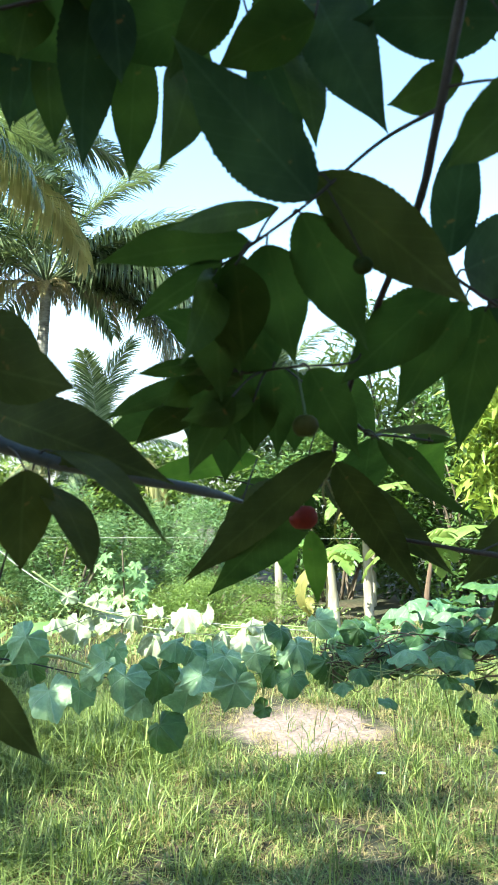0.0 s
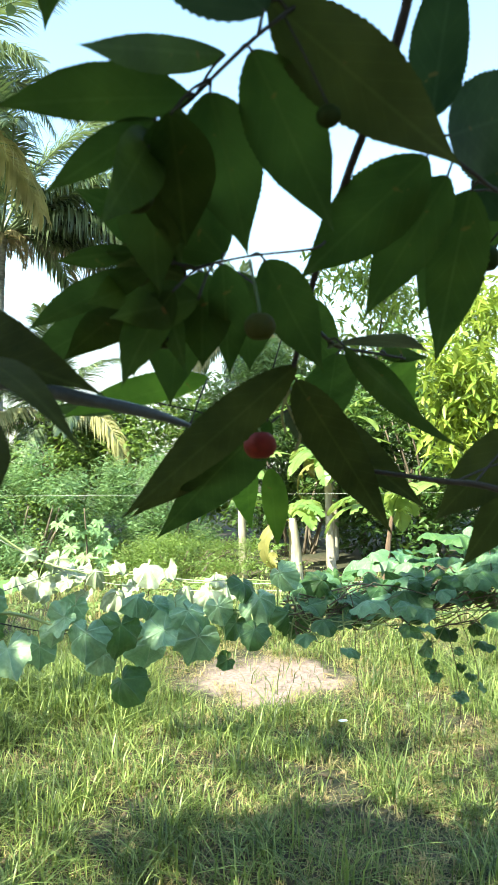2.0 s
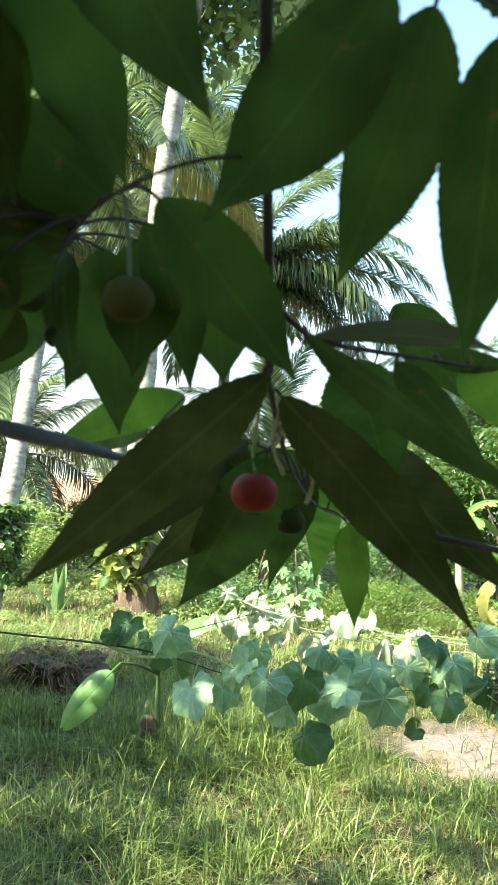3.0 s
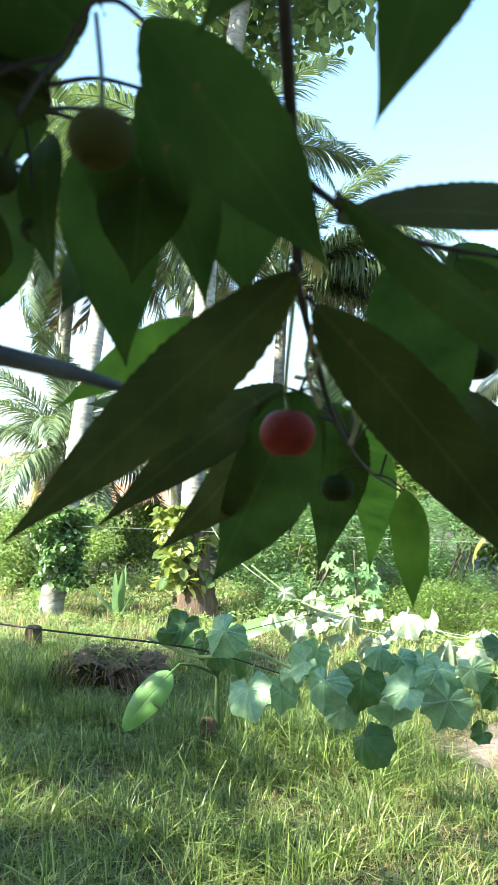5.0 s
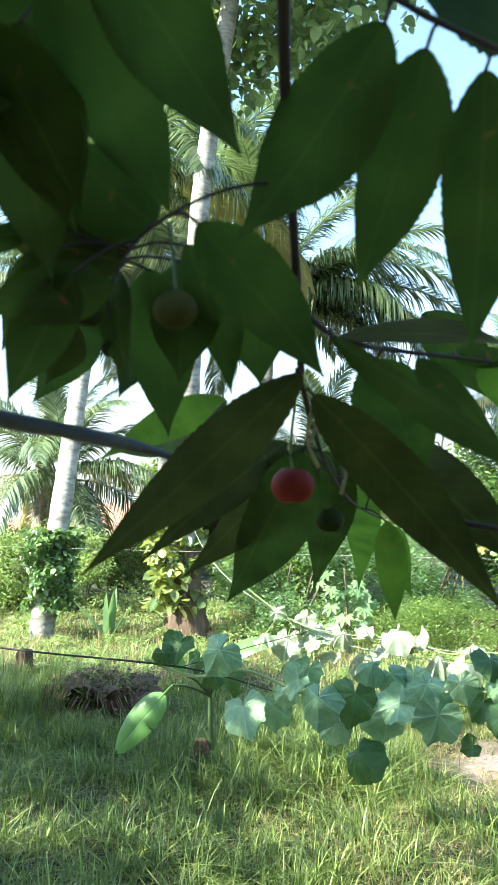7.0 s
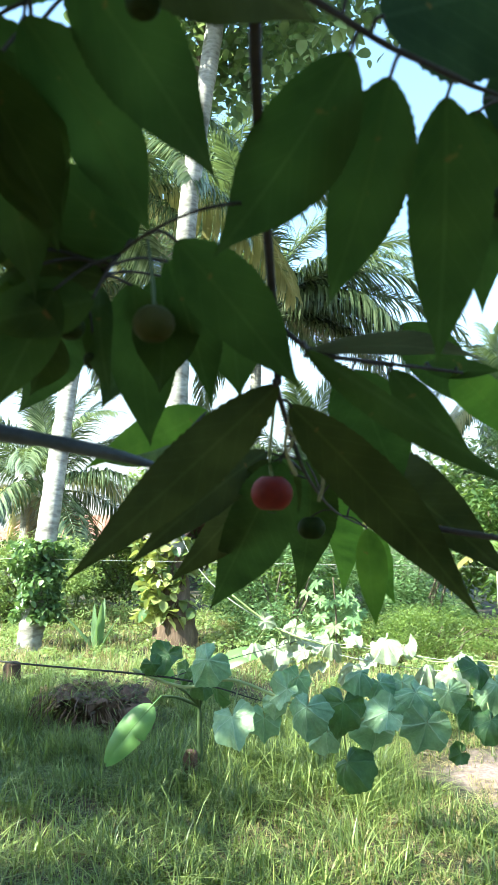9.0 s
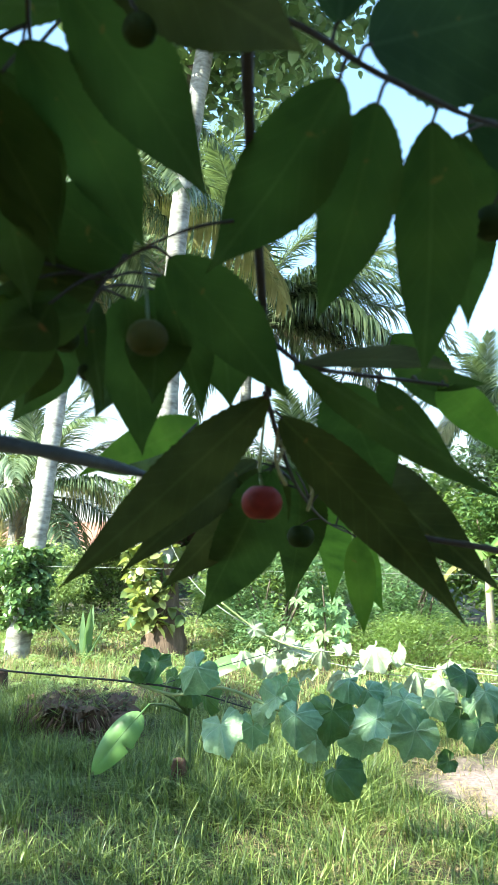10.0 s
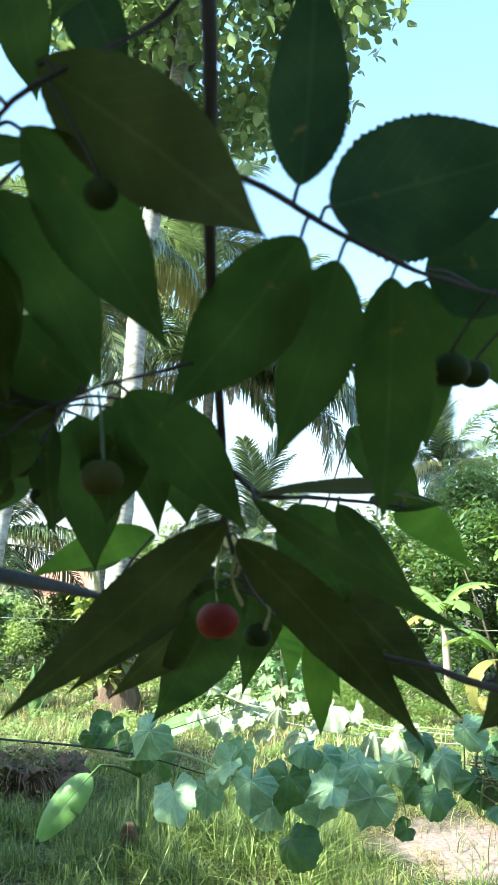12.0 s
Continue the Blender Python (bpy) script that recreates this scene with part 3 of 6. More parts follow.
def coconut_palm(label, trunk_line, radii, scale, count, seed, dead=2, yellow=1, tilt=0.0, nuts=5, spin=0.0, foot=False, more=(), span=95, rise=62):
    """Trunk with ring scars, a crown of arching fronds in turning tiers, hanging dead fronds and nuts."""
    rng = np.random.default_rng(seed)
    palm = thing("coconut_palm", label, "palm tree", trunk_line[0], "coconut palms")
    org = np.array(trunk_line[0], float)
    line = [np.array(p, float) - org for p in trunk_line]
    n = max(24, int(line[-1][2] * 9))
    body = smooth_line(line, n)
    rr = np.interp(np.linspace(0, 1, n), np.linspace(0, 1, len(radii)), radii)
    rr = rr * (1 + 0.035 * (np.arange(n) % 2)) * (1 + 0.02 * rng.standard_normal(n))
    V, F = tube_arrays(body, rr, 12)
    part("trunk", np_mesh("trunk", V, F, MAT_PALMBARK, True), palm)
    if foot:
        part("root_foot", tube_mesh("root_foot", [(0, 0, 0), (-0.02, -0.01, 0.6), (-0.05, 0, 1.35)], [0.34, 0.225, 0.15], MAT_ROOTY, 22, 14, 0.05, 9), palm, "brown fibrous foot of the trunk")
    top = body[-1]
    for k in range(count + dead + yellow):
        az = spin + k * 2.39996 + rng.uniform(-0.2, 0.2)
        tier = k / max(count - 1, 1)
        if k < count:
            me = FRONDS[min(int(tier * 4), 3)]
            pitch = rise - span * tier + rng.uniform(-7, 7)
            nm, s = "frond", scale * rng.uniform(0.85, 1.1)
        elif k < count + yellow:
            me, nm, pitch, s = FROND_YELLOW, "yellow_frond", -12 + rng.uniform(-8, 8), scale
        else:
            me, nm, pitch, s = FROND_DRY, "dry_frond", -48 + rng.uniform(-10, 10), scale * 0.8
        if more and k < count and tier < 0.45:
            pitch -= 22
        fr = part(nm, me, palm)
        fr.matrix_basis = (Matrix.Translation(Vector(top)) @ Matrix.Rotation(az, 4, "Z") @ Matrix.Rotation(-radians(pitch + tilt), 4, "Y")
                           @ Matrix.Rotation(rng.uniform(-0.35, 0.35), 4, "X") @ Matrix.Diagonal((s, s, s, 1)))
    for az, pitch, me, s in more:
        fr = part(me.name.split(".")[0], me, palm)
        fr.matrix_basis = (Matrix.Translation(Vector(top)) @ Matrix.Rotation(radians(az), 4, "Z") @ Matrix.Rotation(-radians(pitch), 4, "Y") @ Matrix.Diagonal((s, s, s, 1)))
    for k in range(nuts):
        az = k * 1.3 + seed
        bm = bmesh.new()
        bmesh.ops.create_uvsphere(bm, u_segments=10, v_segments=7, radius=0.11 * scale)
        for v in bm.verts:
            v.co.z *= 1.2
        me = bpy.data.meshes.new("nut")
        bm.to_mesh(me)
        bm.free()
        me.materials.append(MAT_GREENSTEM)
        part("nut", me, palm).location = Vector(top) + Vector((0.2 * math.cos(az), 0.2 * math.sin(az), -0.25)) * scale
    return palm


coconut_palm("coconut palm with a pale ivy-clad trunk and one yellow frond", [(-5.37, 8.35, -0.1), (-5.31, 8.6, 1.4), (-5.50, 9.5, 4.3), (-5.88, 10.85, 7.5)], [0.165, 0.14, 0.125, 0.115], 1.15, 9, 3, 1, 0, -6.0, spin=0.9, rise=30, span=66,
             more=[(48, -17, FROND_GOLD, 1.5), (-25, 2, FRONDS[2], 1.2), (12, 40, FRONDS[0], 1.0), (20, -34, FRONDS[3], 1.0)])
coconut_palm("tall leaning coconut palm with a pale creeper-covered trunk", [(-3.60, 9.0, -0.1), (-3.68, 9.0, 1.5), (-3.62, 9.0, 3.6), (-3.50, 9.0, 6.0), (-3.12, 9.0, 8.7), (-2.75, 9.0, 11.4), (-2.3, 9.0, 14.5), (-2.1, 9.0, 17.0)], [0.24, 0.15, 0.135, 0.125, 0.12, 0.115, 0.11], 1.15, 20, 8, 1, 1, foot=True)
STRAW_TUFT = [(k * 47, -14 + 9 * (k % 3), FROND_STRAW, 0.30 + 0.05 * (k % 2)) for k in range(12)]
coconut_palm("coconut palm with hanging yellow and dead brown fronds", [(-4.60, 16.0, -0.1), (-4.65, 16.0, 3.5), (-4.55, 16.0, 6.45)], [0.20, 0.13, 0.115], 1.4, 17, 21, 0, 1, 0.0, 0, span=74,
             more=[(14, 18, FRONDS[0], 1.55), (28, 42, FRONDS[0], 1.4), (-25, 4, FRONDS[1], 1.6), (8, -4, FRONDS[1], 1.7), (2, 8, FRONDS[2], 1.7), (35, -8, FRONDS[1], 1.6), (-8, -16, FRONDS[1], 1.5), (150, 10, FRONDS[1], 1.5), (190, 12, FRONDS[1], 1.4), (-6, -14, FRONDS[2], 1.55), (16, -22, FRONDS[2], 1.45), (-20, -6, FRONDS[3], 1.6), (4, -30, FRONDS[1], 1.3)] + STRAW_TUFT)
coconut_palm("tall coconut palm with arching and yellowing fronds", [(-7.9, 17.6, -0.1), (-7.8, 17.6, 5.0), (-7.3, 17.5, 10.4)], [0.24, 0.17, 0.15], 1.6, 22, 66, 1, 1, -4.0,
             more=[(-20, 2, FRONDS[2], 1.6), (30, 10, FRONDS[1], 1.6), (-50, -4, FRONDS[3], 1.6)])
coconut_palm("young coconut palm with pale fronds above the hedge", [(-2.88, 13.0, -0.1), (-2.83, 13.0, 1.2), (-2.78, 13.0, 2.25)], [0.16, 0.12, 0.10], 0.78, 16, 67, 2, 7, 4.0, 0)
coconut_palm("coconut palm with long drooping grey-green fronds", [(-8.93, 13.5, -0.1), (-8.83, 13.5, 2.5), (-8.63, 13.5, 6.91)], [0.2, 0.15, 0.13], 1.15, 24, 91, 2, 2, -6.0)
coconut_palm("short young coconut palm with low spreading fronds", [(-7.9, 12.4, -0.1), (-7.85, 12.4, 1.2), (-7.75, 12.4, 2.3)], [0.2, 0.16, 0.15], 0.95, 20, 43, 2, 3)
coconut_palm("distant coconut palm rising above the bushes", [(0.95, 21.0, -0.1), (0.95, 21.0, 3.0), (0.9, 21.0, 4.75)], [0.22, 0.18, 0.16], 0.95, 18, 57, 0, 3, 16.0)

# ---- trees and shrubs of the backdrop ----
def limb_points(rng, base, height, spread):
    a = rng.uniform(0, 2 * np.pi)
    p = np.array(base, float)
    pts = [p.copy()]
    for k in range(3):
        p = p + np.array((math.cos(a) * spread * rng.uniform(0.2, 0.5), math.sin(a) * spread * rng.uniform(0.2, 0.5), height / 3))
        a += rng.uniform(-0.6, 0.6)
        pts.append(p.copy())
    return pts


def shrub(name, label, category, at, radii, leaves, size, mat, seed, stems=5, clumps=22, aspect=0.4, droop=0.5, group="", trunk=0.03, lift=0.0, lean=(0, 0), broad=False):
    """A shrub or tree: stems from the ground and a crown of clumped leaves with gaps."""
    rng = np.random.default_rng(seed)
    ob = thing(name, label, category, at, group)
    rx, ry, rz = radii
    for k in range(stems):
        pts = limb_points(rng, (rng.uniform(-0.15, 0.15) * rx, rng.uniform(-0.15, 0.15) * ry, -0.05), lift + rz * 1.3, rx * 0.5)
        pts = [q + np.array((lean[0], lean[1], 0)) * (q[2] / (lift + rz * 1.3)) ** 2 for q in pts]
        part("stem", tube_mesh("stem", pts, [trunk, trunk * 0.7, trunk * 0.3], MAT_BARK, 10, 6), ob)
    P = blob_points(rng, leaves, (lean[0], lean[1], lift + rz), radii, clumps)
    P[:, 2] = np.maximum(P[:, 2], 0.04)
    part("foliage", leaf_cloud("foliage", P, size, mat, rng, aspect, droop, broad), ob, kind="stuff")
    return ob


HEDGE = "bushes along the back"
shrub("feathery_bush", "blue-green feathery bush behind the trellis", "bush", (-2.35, 9.6, 0), (1.0, 0.7, 0.80), 17000, 0.075, MAT_FEATHER, 101, 6, 40, 0.22, 0.3, HEDGE)
shrub("feathery_bush", "blue-green feathery bush behind the trellis", "bush", (-0.75, 10.4, 0), (1.0, 0.7, 0.85), 17000, 0.075, MAT_FEATHER, 102, 6, 40, 0.22, 0.3, HEDGE)
shrub("leafy_bush", "low green bush at the edge of the meadow", "bush", (-0.35, 9.3, 0), (1.2, 0.6, 0.31), 12000, 0.045, MAT_SHRUB, 103, 5, 44, 0.26, 0.4, HEDGE)
shrub("leafy_bush", "tangled green bush in the hedge", "bush", (-3.0, 12.2, 0), (1.4, 0.9, 1.15), 9000, 0.13, MAT_SHRUB, 104, 6, 34, 0.4, 0.5, HEDGE)
shrub("leafy_bush", "tangled green bush in the hedge", "bush", (-0.9, 12.6, 0), (1.5, 0.9, 1.30), 9000, 0.13, MAT_SHRUB, 105, 6, 34, 0.4, 0.5, HEDGE)
shrub("leafy_bush", "dark green bush behind the banana plants", "bush", (1.4, 12.0, 0), (1.6, 0.9, 1.45), 11000, 0.13, MAT_DARKLEAF, 106, 6, 36, 0.4, 0.5, HEDGE)
shrub("leafy_bush", "dark green bush behind the banana plants", "bush", (3.4, 11.2, 0), (1.5, 1.0, 1.65), 11000, 0.13, MAT_DARKLEAF, 107, 6, 36, 0.4, 0.5, HEDGE)
shrub("leafy_bush", "tall green bush rising over the hedge", "bush", (1.4, 14.5, 0), (1.7, 1.0, 2.1), 16000, 0.16, MAT_WEED, 108, 6, 34, 0.4, 0.5, HEDGE)
shrub("leafy_bush", "tall green bush rising over the hedge", "bush", (3.9, 13.6, 0), (1.6, 1.0, 2.2), 9000, 0.16, MAT_WEED, 109, 6, 34, 0.4, 0.5, HEDGE)
shrub("leafy_bush", "sunlit green bush at the meadow's edge", "bush", (-7.2, 10.6, 0), (1.5, 0.9, 0.80), 19000, 0.07, MAT_WEED, 110, 6, 36, 0.4, 0.5, HEDGE)
shrub("leafy_bush", "sunlit green bush at the meadow's edge", "bush", (-9.6, 11.2, 0), (1.6, 0.9, 0.90), 17000, 0.075, MAT_SHRUB, 111, 6, 36, 0.4, 0.5, HEDGE)
shrub("leafy_bush", "shaded green bush beside a thatched hut", "bush", (-6.75, 14.0, 0), (1.25, 0.8, 0.76), 15000, 0.075, MAT_SHRUB, 112, 6, 30, 0.4, 0.5, HEDGE)
shrub("leafy_bush", "olive green thicket behind a hut", "bush", (-8.4, 21.5, 0), (2.6, 1.0, 1.75), 9000, 0.20, MAT_SHRUB, 113, 6, 34, 0.4, 0.5, HEDGE)
shrub("mango_tree", "yellow-green mango tree with long drooping leaves", "tree", (4.0, 9.3, 0), (1.4, 1.0, 1.35), 5200, 0.23, MAT_MANGO, 120, 1, 34, 0.26, 0.9, "", 0.06, 1.3)
shrub("mango_tree", "airy mango tree with sparse light green leaves", "tree", (2.7, 13.6, 0), (1.35, 1.0, 1.45), 2300, 0.22, MAT_MANGO, 122, 2, 46, 0.26, 0.9, "", 0.05, 2.75)
broadleaf = shrub("broadleaf_tree", "tall broadleaf tree with hanging round leaves", "tree", (-4.05, 10.0, 0), (2.7, 1.7, 2.4), 8600, 0.19, MAT_CANOPY, 121, 0, 70, 0.70, 0.9, "", 0.05, 7.9, (1.25, -0.9), True)
part("trunk", tube_mesh("trunk", [(0, 0, -0.1), (0.02, 0, 3.6), (0.2, -0.15, 6.4), (0.52, -0.5, 8.7), (1.0, -0.9, 11.0)], [0.10, 0.09, 0.08, 0.06, 0.03], MAT_BARK, 24, 8), broadleaf)
for q in ((0.1, -1.4, 11.2), (2.4, -1.2, 10.6), (1.6, -0.3, 12.0), (-0.6, -0.4, 10.4)):
    part("limb", tube_mesh("limb", [(0.52, -0.5, 8.7), (0.5 * q[0] + 0.3, 0.5 * q[1] - 0.2, 9.9), q], [0.04, 0.025, 0.01], MAT_BARK, 12, 6), broadleaf)

# ---- banana plants ----
def banana_leaf(name, rng, length, width, droop, mat, torn=0.25):
    """A broad blade along +x on a short stalk: folded at its midrib, torn here and there, drooping."""
    n = 22
    u = np.linspace(0, 1, n)
    ang = 0.9 - droop * u
    line = np.zeros((n, 3))
    for i in range(1, n):
        line[i] = line[i - 1] + length / (n - 1) * np.array((math.cos(ang[i]), 0, math.sin(ang[i])))
    V, F = [], []
    for side in (-1, 1):
        for i in range(3, n - 1):
            f0, f1 = u[i], u[i + 1]
            w0 = width / 2 * max(math.sin(math.pi * ((f0 - 0.12) / 0.88) ** 0.75), 0.02) ** 0.55
            w1 = width / 2 * max(math.sin(math.pi * min((f1 - 0.12) / 0.88, 1) ** 0.75), 0.02) ** 0.55
            sag = 0.25 + (0.5 if rng.uniform() < torn else 0.0) * rng.uniform(0.3, 1)
            k = len(V)
            e0 = line[i] + np.array((0.02, side * w0, 0.12 * w0 - sag * w0))
            e1 = line[i + 1] + np.array((0.02, side * w1, 0.12 * w1 - sag * w1))
            h0 = line[i] + np.array((0, side * w0 * 0.5, 0.12 * w0))
            h1 = line[i + 1] + np.array((0, side * w1 * 0.5, 0.12 * w1))
            V += [line[i], line[i + 1], h1, h0, e1, e0]
            F += [(k, k + 1, k + 2, k + 3), (k + 3, k + 2, k + 4, k + 5)]
    Vt, Ft = tube_arrays(line, 0.011 * length * (1.2 - u), 5)
    b = len(V)
    me = bpy.data.meshes.new(name)
    me.from_pydata([tuple(v) for v in V] + [tuple(v) for v in Vt], [], F + [tuple(f + b) for f in Ft])
    me.materials.append(mat)
    me.polygons.foreach_set("use_smooth", [True] * len(me.polygons))
    me.update()
    return me


def banana_plant(label, at, height, leaves, length, seed, stem_r=0.06, lean=0.0, spin=0.0, yellow=1, bark=None):
    rng = np.random.default_rng(seed)
    ob = thing("banana_plant", label, "banana plant", at, "banana plants")
    part("stem", tube_mesh("stem", [(0, 0, -0.05), (lean * 0.4, 0, height * 0.5), (lean, 0, height)], [stem_r * 1.2, stem_r, stem_r * 0.6], bark or MAT_STEM, 14, 10, 0.03, seed), ob)
    for k in range(leaves):
        dry = k >= leaves - yellow
        me = banana_leaf("leaf", rng, length * rng.uniform(0.75, 1.1), length * 0.30, 1.3 + 1.2 * rng.uniform() + (0.6 if dry else 0), MAT_BANANAYEL if dry else MAT_BANANA)
        lf = part("leaf", me, ob, "yellowing torn leaf" if dry else "")
        lf.matrix_basis = (Matrix.Translation((lean, 0, height - 0.04)) @ Matrix.Rotation(spin + k * 2.2 + rng.uniform(-0.3, 0.3), 4, "Z")
                           @ Matrix.Rotation(-radians(rng.uniform(-5, 30) - (30 if dry else 0)), 4, "Y"))
    return ob


banana_plant("slim banana plant with a pale stem and large leaves", (0.41, 9.82, 0), 1.30, 8, 0.95, 201, 0.05, -0.04, 0.2, 1)
banana_plant("young banana plant with a pale sunlit stem", (0.78, 9.33, 0), 0.38, 3, 0.40, 202, 0.035, -0.03, 0.4, 1)
banana_plant("banana plant with a thick pale stem and broad leaves", (1.02, 8.89, 0), 0.82, 7, 0.85, 203, 0.075, -0.05, 2.7, 1)
banana_plant("banana plant with a white stem and a fan of leaves", (1.65, 10.17, 0), 1.50, 11, 1.0, 204, 0.06, -0.05, 1.9, 2)
banana_plant("banana plant with broad arching leaves", (2.05, 8.7, 0), 0.85, 8, 1.1, 205, 0.035, 0.1, 0.3, 0, MAT_ROOTY)
banana_plant("tall banana plant with large leaves above the hedge", (1.85, 11.2, 0), 1.95, 8, 1.05, 208, 0.07, 0.05, 1.1, 1)


def set_leaf(me, length, droop, base, tip, face):
    """The turn and scale that lay a banana blade from base to tip with its upper side towards face."""
    u = np.linspace(0, 1, 22)[1:]
    cx, cz = np.cos(0.9 - droop * u).sum() * length / 21, np.sin(0.9 - droop * u).sum() * length / 21
    c = unit(np.array((cx, 0.0, cz)))
    d = np.array(tip, float) - np.array(base, float)
    k = float(np.linalg.norm(d)) / math.hypot(cx, cz)
    d = unit(d)
    s = unit(np.cross(np.array(face, float), d))
    local = np.stack([c, np.array((0, 1.0, 0)), np.cross(c, (0, 1.0, 0))], 1)
    goal = np.stack([d, s, np.cross(d, s)], 1)
    m = Matrix((goal @ local.T * k).tolist()).to_4x4()
    return Matrix.Translation(Vector(base)) @ m


def banana_sprout():
    """A young sprout: short green stem with a brown stub, one broad leaf hanging to the side and smaller upright ones."""
    rng = np.random.default_rng(206)
    ob = thing("banana_sprout", "small banana sprout with one broad drooping leaf", "banana plant", (-1.54, 4.42, 0), "banana plants")
    part("stem", tube_mesh("stem", [(0, 0, -0.05), (0.01, -0.02, 0.25), (0.02, -0.06, 0.48)], [0.026, 0.018, 0.010], MAT_STEMDARK, 14, 10, 0.03, 6), ob)
    part("stub", tube_mesh("stub", [(-0.03, -0.06, -0.03), (-0.035, -0.06, 0.10), (-0.03, -0.06, 0.20)], [0.065, 0.055, 0.035], MAT_STUB, 12, 12, 0.12, 7), ob, "brown dried stub")
    for base, tip, width, droop, face in (((-0.10, -0.35, 0.57), (-0.37, -0.48, 0.22), 0.165, 0.7, (0.35, -0.75, 0.6)), ((-0.02, -0.32, 0.62), (-0.14, -0.40, 0.80), 0.15, 1.0, (0.3, -0.9, 0.3)),
                                         ((0.05, -0.3, 0.62), (0.19, -0.3, 0.80), 0.10, 1.2, (-0.3, -0.6, 0.7)), ((0.13, -0.25, 0.66), (0.48, -0.25, 0.82), 0.17, 1.3, (-0.5, -0.6, 0.7))):
        lf = part("leaf", banana_leaf("leaf", rng, 0.45, width, droop, MAT_SPROUT, 0.05), ob)
        lf.matrix_basis = set_leaf(lf.data, 0.45, droop, base, tip, face)
        part("leaf_stalk", tube_mesh("leaf_stalk", [(0.02, -0.06, 0.46), (base[0] * 0.6 + 0.01, base[1] * 0.6, (base[2] + 0.50) / 2), base], [0.012, 0.006], MAT_STEMDARK, 8, 6), ob)


banana_sprout()

# ---- left side: stump, agave, creepers on trunks, hut ----
def stump():
    """A low bank of soil and dead roots: overgrown above, hollow and hung with roots towards the open grass."""
    rng = np.random.default_rng(61)
    ob = thing("tree_stump", "rotten brown stump with hanging roots and soil", "stump", (-2.78, 5.25, 0))
    bm = bmesh.new()
    bmesh.ops.create_icosphere(bm, subdivisions=5, radius=1.0)
    for v in bm.verts:
        p = v.co.copy()
        k = 1 + 0.30 * noise.noise(p * 2.1) + 0.20 * noise.noise(p * 6) + 0.10 * noise.noise(p * 15) + 0.05 * noise.noise(p * 34)
        z = max(p.z, -0.2)
        front = max(-p.y, 0.0)
        hollow = 0.30 * front * math.exp(-((z - 0.25) / 0.35) ** 2)
        v.co = Vector((p.x * 0.46 * k, p.y * (0.40 * k - hollow), min(z * 0.46 * k, 0.27 + 0.10 * noise.noise(p * 2.6) + 0.05 * noise.noise(p * 8))))
    me = bpy.data.meshes.new("body")
    bm.to_mesh(me)
    bm.free()
    me.polygons.foreach_set("use_smooth", [True] * len(me.polygons))
    me.materials.append(MAT_ROOT)
    part("body", me, ob)
    # roots hanging over the hollow front
    for k in range(44):
        a = rng.uniform(-2.7, -0.4)
        r0 = rng.uniform(0.34, 0.42)
        z0, z1 = rng.uniform(0.16, 0.29), rng.uniform(0.0, 0.10)
        x, y = r0 * 1.08 * math.cos(a), r0 * math.sin(a)
        pts = [(x * 0.8, y * 0.75, z0 + 0.02), (x, y, z0 - 0.03), (x * 1.05 + rng.normal(0, 0.02), y * 1.02, (z0 + z1) / 2), (x * 1.08 + rng.normal(0, 0.05), y * rng.uniform(0.9, 1.2), z1)]
        part("root", tube_mesh("root", pts, [rng.uniform(0.002, 0.006), 0.003, 0.0015], MAT_ROOT if k % 4 else MAT_ROOTY, 9, 5, 0.1, k), ob)
    # dead grass, leaf rot and live grass caught on the top and the sides
    for nm, n, mat, size, asp in (("dead_grass", 1500, MAT_ROT, 0.09, 0.05), ("leaf_rot", 1500, MAT_ROT, 0.05, 0.4), ("green_grass", 2200, MAT_GRASS, 0.11, 0.05)):
        a, f = rng.uniform(0, 2 * np.pi, n), rng.uniform(0, 1, n) ** 0.6
        top = np.where(f < 0.72, 0.28 - 0.05 * f + rng.normal(0, 0.03, n), rng.uniform(0.0, 0.30, n) * (1.3 - f))
        P = np.stack([0.56 * f * np.cos(a), 0.5 * f * np.sin(a) + 0.06, np.maximum(top, 0.01)], -1)
        part(nm, leaf_cloud(nm, P, size, mat, rng, asp, 0.1 if nm == "leaf_rot" else -0.6), ob, kind="stuff")
    stake = thing("stake", "short dark rotten stake standing in long grass", "stake", (-4.21, 6.35, 0))
    part("pole", tube_mesh("pole", [(0, 0, -0.05), (0.01, 0, 0.12), (0.02, 0, 0.26)], [0.09, 0.085, 0.07], MAT_ROOT, 12, 12, 0.06, 3), stake)


stump()


def agave():
    ob = thing("sisal_plant", "upright grey-green sisal plant with sword-shaped leaves", "plant", (-4.35, 8.3, 0))
    for a, h, out in ((3.3, 0.52, 0.46), (1.2, 0.70, 0.10), (4.4, 0.64, 0.06), (5.6, 0.68, 0.13), (0.3, 0.46, 0.24), (2.3, 0.50, 0.22)):
        V, F = [], []
        for i in range(8):
            f = i / 7
            c = np.array((math.cos(a) * out * f ** 1.5, math.sin(a) * out * f ** 1.5, h * f))
            w = 0.052 * math.sin(math.pi * (0.22 + 0.78 * f)) ** 0.7 + 0.004
            s = np.array((-math.sin(a), math.cos(a), 0)) * w
            q = np.array((math.cos(a), math.sin(a), 0)) * w * 0.5
            V += [c - s + q, c, c + s + q]
        for i in range(7):
            F += [(i * 3, i * 3 + 1, i * 3 + 4, i * 3 + 3), (i * 3 + 1, i * 3 + 2, i * 3 + 5, i * 3 + 4)]
        mesh_object("leaf", V, F, MAT_FEATHER, ob, smooth=True)


agave()


